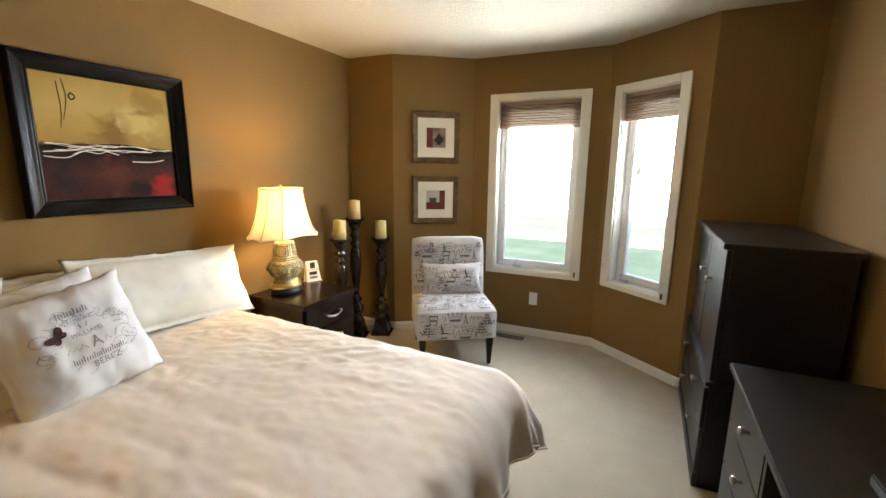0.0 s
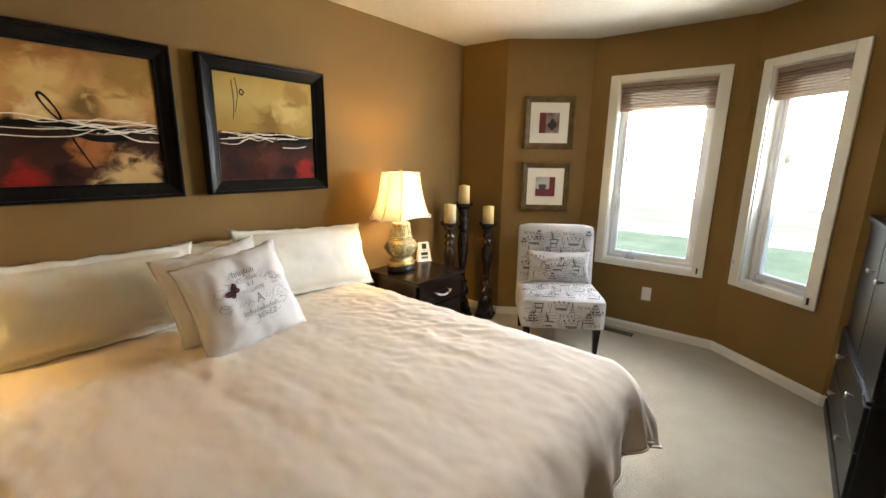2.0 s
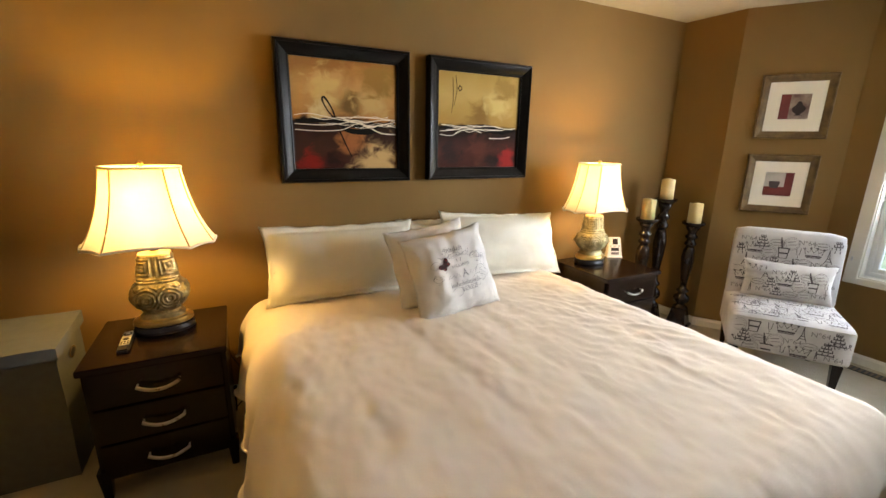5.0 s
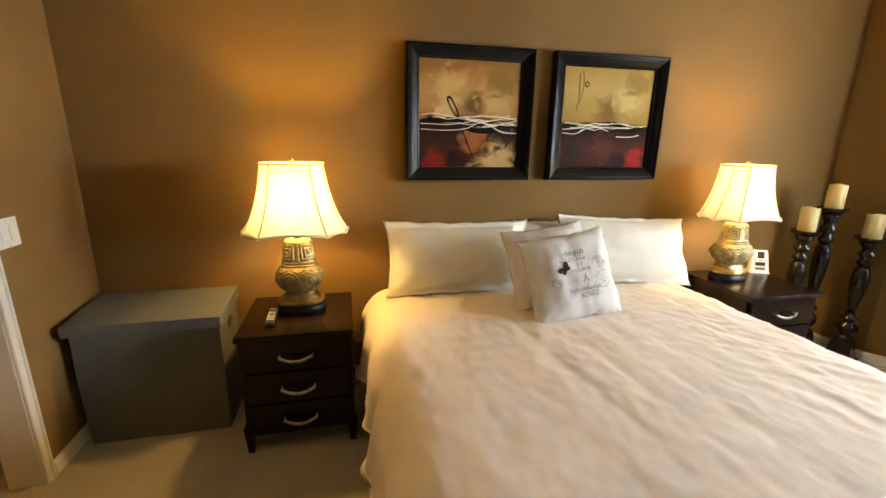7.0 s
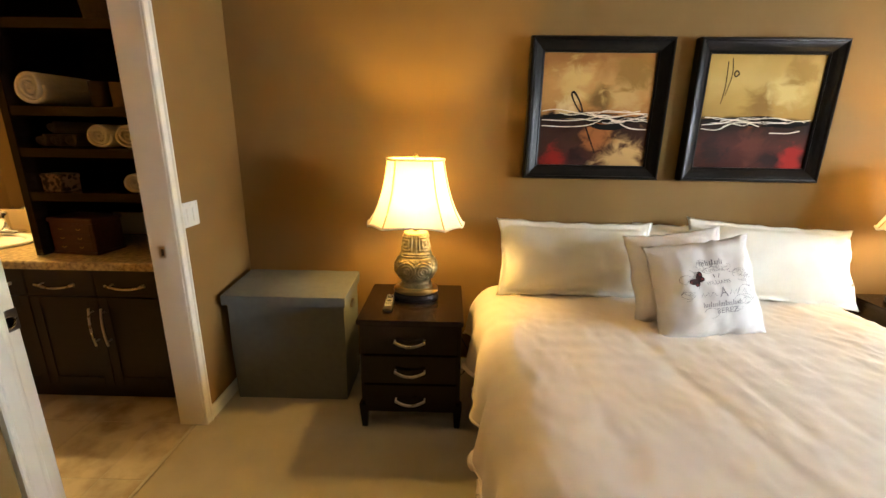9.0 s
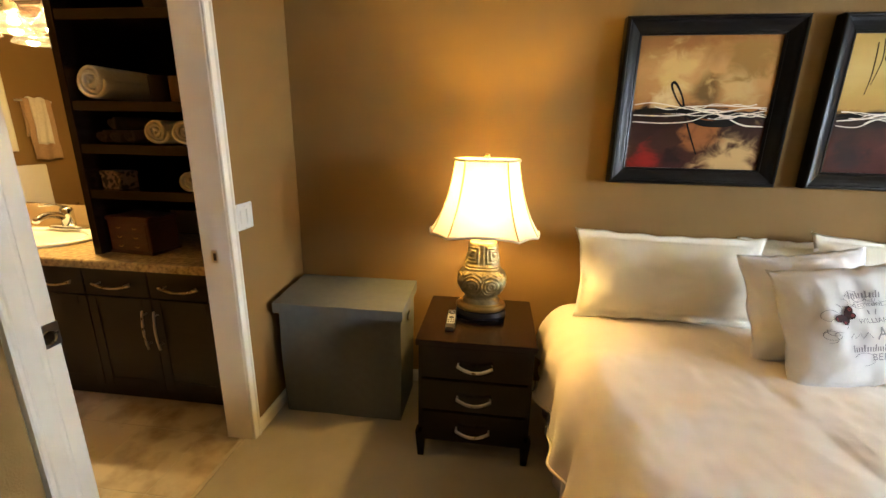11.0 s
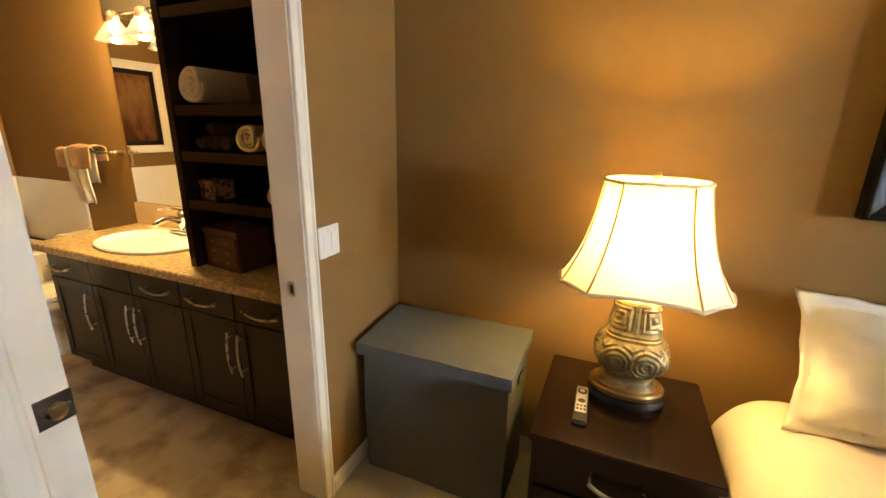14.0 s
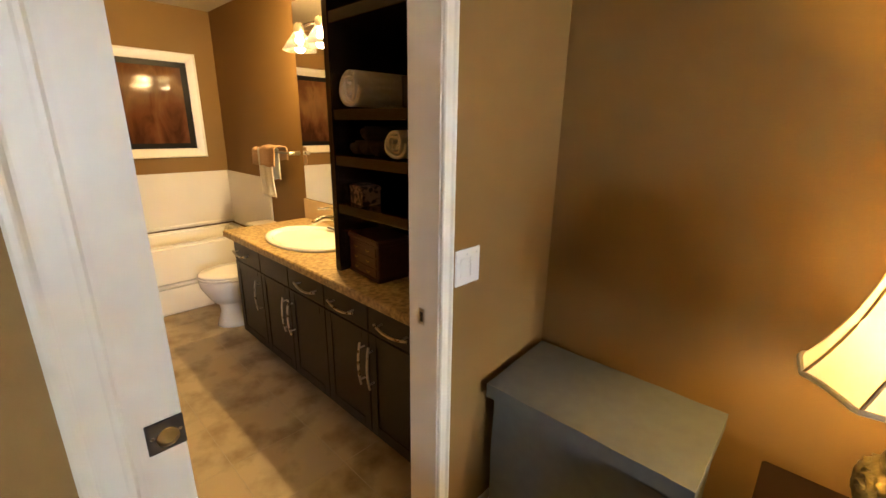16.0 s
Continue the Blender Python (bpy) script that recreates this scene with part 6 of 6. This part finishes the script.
# ---- vanity light ----
M_CLEAR = bpy.data.materials.new("clear_lamp_glass")
M_CLEAR.use_nodes = True
gb2, _ = shader(M_CLEAR)
gb2.inputs["Transmission Weight"].default_value = 0.994
gb2.inputs["Roughness"].default_value = 0.03
gb2.inputs["IOR"].default_value = 1.25
vl = thing("vanity_light", pose(0, 0, 0), "three-bulb vanity light with clear bell glass shades", "wall light")
part("back_plate", box(-1.6, -1.25, BN - 0.022, BN - 0.0085, 2.035, 2.12), M_DARKTURN, vl, bevel=0.006)
part("bar", tube([(-1.7, 0.01, 2.07), (-1.15, 0.01, 2.07)], 0.009), M_DARKTURN, vl)
for x in (-1.5, -1.34):
    part("arm", tube([(x, BN - 0.02, 2.075), (x, 0.01, 2.07)], 0.008), M_DARKTURN, vl)
for x in (-1.66, -1.42, -1.19):
    part("socket", lathe([(0.012, 2.080), (0.026, 2.070), (0.03, 2.045), (0.03, 2.025), (0.02, 2.020)], 18), M_CHROME, vl, smooth=True).location = (x, -0.02, 0)
    shd = part("glass_shade", lathe([(0.032, 2.028), (0.045, 2.010), (0.07, 1.975), (0.1, 1.928), (0.098, 1.928), (0.068, 1.974), (0.043, 2.009), (0.03, 2.026)], 32), M_CLEAR, vl, "clear bell glass shade", smooth=True)
    shd.location = (x, -0.02, 0)
    shd.visible_shadow = False
    b = part("light_bulb", lathe([(0.013, 2.020), (0.016, 2.005), (0.027, 1.980), (0.032, 1.955), (0.027, 1.930), (0.01, 1.918)], 18), M_BULB, vl, "lit warm bulb", smooth=True)
    b.location = (x, -0.02, 0)
    b.visible_shadow = False

# ---- towel bar, tub, toilet, picture ----
bar = thing("towel_bar", pose(0, 0, 0), "brushed nickel towel bar on the bathroom wall", "towel bar")
part("rod", tube([(-2.62, 0.05, 1.31), (-2.05, 0.05, 1.31)], 0.008), M_CHROME, bar)
for x in (-2.62, -2.05):
    part("bracket", tube([(x, BN - 0.001, 1.31), (x, 0.045, 1.31)], 0.014), M_CHROME, bar, smooth=True)
    part("finial", lathe([(0.008, 0), (0.015, 0.01), (0.012, 0.022)], 14), M_CHROME, bar, smooth=True).matrix_basis = pose(x, 0.05, 1.31, 0, 90 if x > -2.3 else -90, 0)


def hung_towel(name, x0, x1, top, bottom, y, thick, material, label, folds=5, m=None):
    """Cloth over a bar: a front and a back fall with soft folds."""
    th = thing(name, m or pose(0, 0, 0), label, "towel", "hanging towels")
    bm = bmesh.new()
    n, rows = 30, 14
    prof = [(y - thick, bottom + (top - 0.012 - bottom) * k / rows) for k in range(rows + 1)] + [(y - thick * 0.6, top), (y, top + 0.006), (y + thick * 0.6, top)] + [(y + thick * 0.9, top - 0.012 - (top - bottom) * 0.6 * k / rows) for k in range(rows + 1)]
    g = []
    for i in range(n + 1):
        u = i / n
        col = []
        for j, (yy, z) in enumerate(prof):
            fall = max(0.0, (top - z) / max(0.05, top - bottom))
            w = 0.007 * math.sin(u * folds * 2 * math.pi + z * 6) * (0.3 + fall) + 0.004 * noise.noise(Vector((u * 5, z * 9, x0)))
            col.append(bm.verts.new((x0 + (x1 - x0) * (u + 0.03 * math.sin(z * 20) * fall), yy - w if yy < y else yy + abs(w) * 0.3, z + 0.006 * math.sin(u * 9))))
        g.append(col)
    for i in range(n):
        for j in range(len(prof) - 1):
            bm.faces.new([g[i][j], g[i + 1][j], g[i + 1][j + 1], g[i][j + 1]])
    o = part("terry_cloth", bm, material, th, smooth=True)
    o.modifiers.new("thick", "SOLIDIFY").thickness = 0.008
    return th


hung_towel("hand_towel", -2.6, -2.5, 1.326, 1.2, 0.05, 0.03, M_TOWELB, "tan terry washcloth folded over the bar", 1)
hung_towel("hand_towel", -2.49, -2.27, 1.335, 0.965, 0.05, 0.034, M_TOWELW, "white hand towel hanging under a tan washcloth", 2)
hung_towel("hand_towel", -2.4, -2.17, 1.35, 1.205, 0.05, 0.056, M_TOWELB, "tan terry washcloth folded over a white towel", 1)
mt = pose(BX, 0, 0, 0, 0, 90)
tr = thing("towel_rail", mt, "brushed nickel rail on the far bathroom wall", "towel bar")
part("rod", tube([(-1.58, -0.045, 1.69), (-1.28, -0.045, 1.69)], 0.008), M_CHROME, tr)
for u in (-1.58, -1.28):
    part("bracket", tube([(u, -0.001, 1.69), (u, -0.045, 1.69)], 0.01), M_CHROME, tr)
hung_towel("bath_towel", -1.56, -1.3, 1.702, 1.13, -0.045, 0.02, M_TOWELB, "tan bath towel hanging on the far wall", 2, mt)
hung_towel("bath_towel", -1.5, -1.35, 1.72, 1.28, -0.045, 0.03, M_TOWEL, "white towel hanging over a tan bath towel", 2, mt)

tub = thing("bathtub", pose(0, 0, 0), "white acrylic bathtub with a stepped apron", "bathtub")
TX0, TX1, TY0, TY1, TZ = BX + 0.02, -2.86, -1.42, BN - 0.02, 0.575
bm = bmesh.new()
rim = 0.08


def rect(x0, x1, y0, y1, z, n=0):
    return [bm.verts.new(p) for p in ((x0, y0, z), (x1, y0, z), (x1, y1, z), (x0, y1, z))]


rr = [rect(TX0, TX1 - 0.03, TY0, TY1, -0.004), rect(TX0, TX1 - 0.03, TY0, TY1, 0.24), rect(TX0, TX1, TY0, TY1, 0.26), rect(TX0, TX1, TY0, TY1, TZ), rect(TX0 + rim, TX1 - rim, TY0 + rim, TY1 - rim, TZ + 0.004), rect(TX0 + rim + 0.03, TX1 - rim - 0.03, TY0 + rim + 0.05, TY1 - rim - 0.05, TZ - 0.08), rect(TX0 + rim + 0.08, TX1 - rim - 0.08, TY0 + rim + 0.15, TY1 - rim - 0.1, 0.14)]
for a, b in zip(rr, rr[1:]):
    for k in range(4):
        bm.faces.new([a[k], a[(k + 1) % 4], b[(k + 1) % 4], b[k]])
bm.faces.new(rr[-1])
bm.faces.new(rr[0][::-1])
part("tub_shell", bm, M_ACRYL, tub, bevel=0.018, segments=3)
sr = thing("tub_surround", pose(0, 0, 0), "white acrylic wall surround above the bathtub", "tub surround")
part("back_panel", box(BX + 0.001, BX + 0.018, -1.42, BN - 0.002, TZ + 0.006, 1.08), M_ACRYL, sr, bevel=0.004)
part("side_panel", box(BX + 0.0185, -2.57, BN - 0.018, BN - 0.002, TZ + 0.006, 1.08), M_ACRYL, sr, bevel=0.004)
part("ledge", box(BX + 0.0185, BX + 0.04, -1.4, BN - 0.02, TZ + 0.012, TZ + 0.045), M_ACRYL, sr, bevel=0.009, segments=3)
part("end_panel", box(-2.86, -2.57, BN - 0.018, BN - 0.002, 0.0, TZ + 0.0055), M_ACRYL, sr, bevel=0.004)

wc = thing("toilet", pose(-2.43, BN - 0.01, -0.004), "white porcelain toilet with closed lid", "toilet")
part("pedestal", lathe([(0.125, 0), (0.12, 0.03), (0.1, 0.12), (0.11, 0.22), (0.15, 0.3)], 32, 1.0, 1.4), M_PORC, wc, smooth=True).location = (0, -0.40, 0)
part("bowl", lathe([(0.12, 0.2), (0.15, 0.26), (0.178, 0.33), (0.185, 0.385), (0.17, 0.395)], 36, 1, 1.28), M_PORC, wc, smooth=True).location = (0, -0.425, 0)
part("seat", lathe([(0.185, 0.396), (0.19, 0.405), (0.185, 0.414)], 36, 1, 1.28), M_PORC, wc, smooth=True).location = (0, -0.425, 0)
part("lid", lathe([(0.184, 0.415), (0.188, 0.424), (0.18, 0.434), (0.1, 0.438)], 36, 1, 1.27), M_PORC, wc, smooth=True).location = (0, -0.425, 0)
part("tank", box(-0.2, 0.2, -0.2, -0.005, 0.38, 0.7), M_PORC, wc, bevel=0.02, segments=3)
part("tank_lid", box(-0.21, 0.21, -0.21, 0.0, 0.701, 0.735), M_PORC, wc, bevel=0.01, segments=3)
part("tank_neck", box(-0.1, 0.1, -0.24, -0.05, 0.25, 0.379), M_PORC, wc, bevel=0.02)
part("flush_lever", tube([(-0.15, -0.205, 0.65), (-0.08, -0.215, 0.645)], 0.006), M_STEEL, wc)

pb = thing("framed_picture", pose(BX + 0.002, -0.615, 1.215, 0, 0, 90), "large white-framed sepia landscape print behind glass", "picture")
picture_frame("frame", 1.15, 0.86, 0.075, 0.035, M_WHITE, pb)
part("mat_board", box(-0.505, 0.505, -0.012, -0.003, 0.07, 0.79), M_BLACKFRAME, pb, "black mat board")
part("print", box(-0.45, 0.45, -0.0145, -0.0125, 0.12, 0.74), M_PRINTB, pb, "glossy sepia print")

# ---- bathroom floor tiles ----
TW, TD, GAP = 0.345, 0.37, 0.004
floor_ob = bpy.data.objects["bathroom_floor"]


def tile_mesh(w, d):
    bm = box(-w / 2, w / 2, -d / 2, d / 2, -0.0058, -0.0005)
    bmesh.ops.bevel(bm, geom=[e for e in bm.edges if all(v.co.z > -0.001 for v in e.verts)], offset=0.001, segments=1, affect="EDGES")
    me = bpy.data.meshes.new("tile")
    bm.to_mesh(me)
    bm.free()
    me.materials.append(M_TILE)
    return me


LAST = 0.125        # depth of the cut tiles along the south wall
meshes = {(w, d): tile_mesh(w, d) for w in (TW - GAP, 0.19) for d in (TD - GAP, LAST)}
x = -0.235 + TW / 2
while x > BX + 0.55:
    y = -0.178 + TD / 2
    while y + TD / 2 > BS + 0.05:
        cut = y - TD / 2 < BS - 0.14
        tile = new("tile", meshes[0.19 if x > -0.3 else TW - GAP, LAST if cut else TD - GAP])
        tile.parent = floor_ob
        tile.location = (-0.1375 if x > -0.3 else x, y + TD / 2 - GAP / 2 - LAST / 2 if cut else y, 0)
        y -= TD
    x -= TW
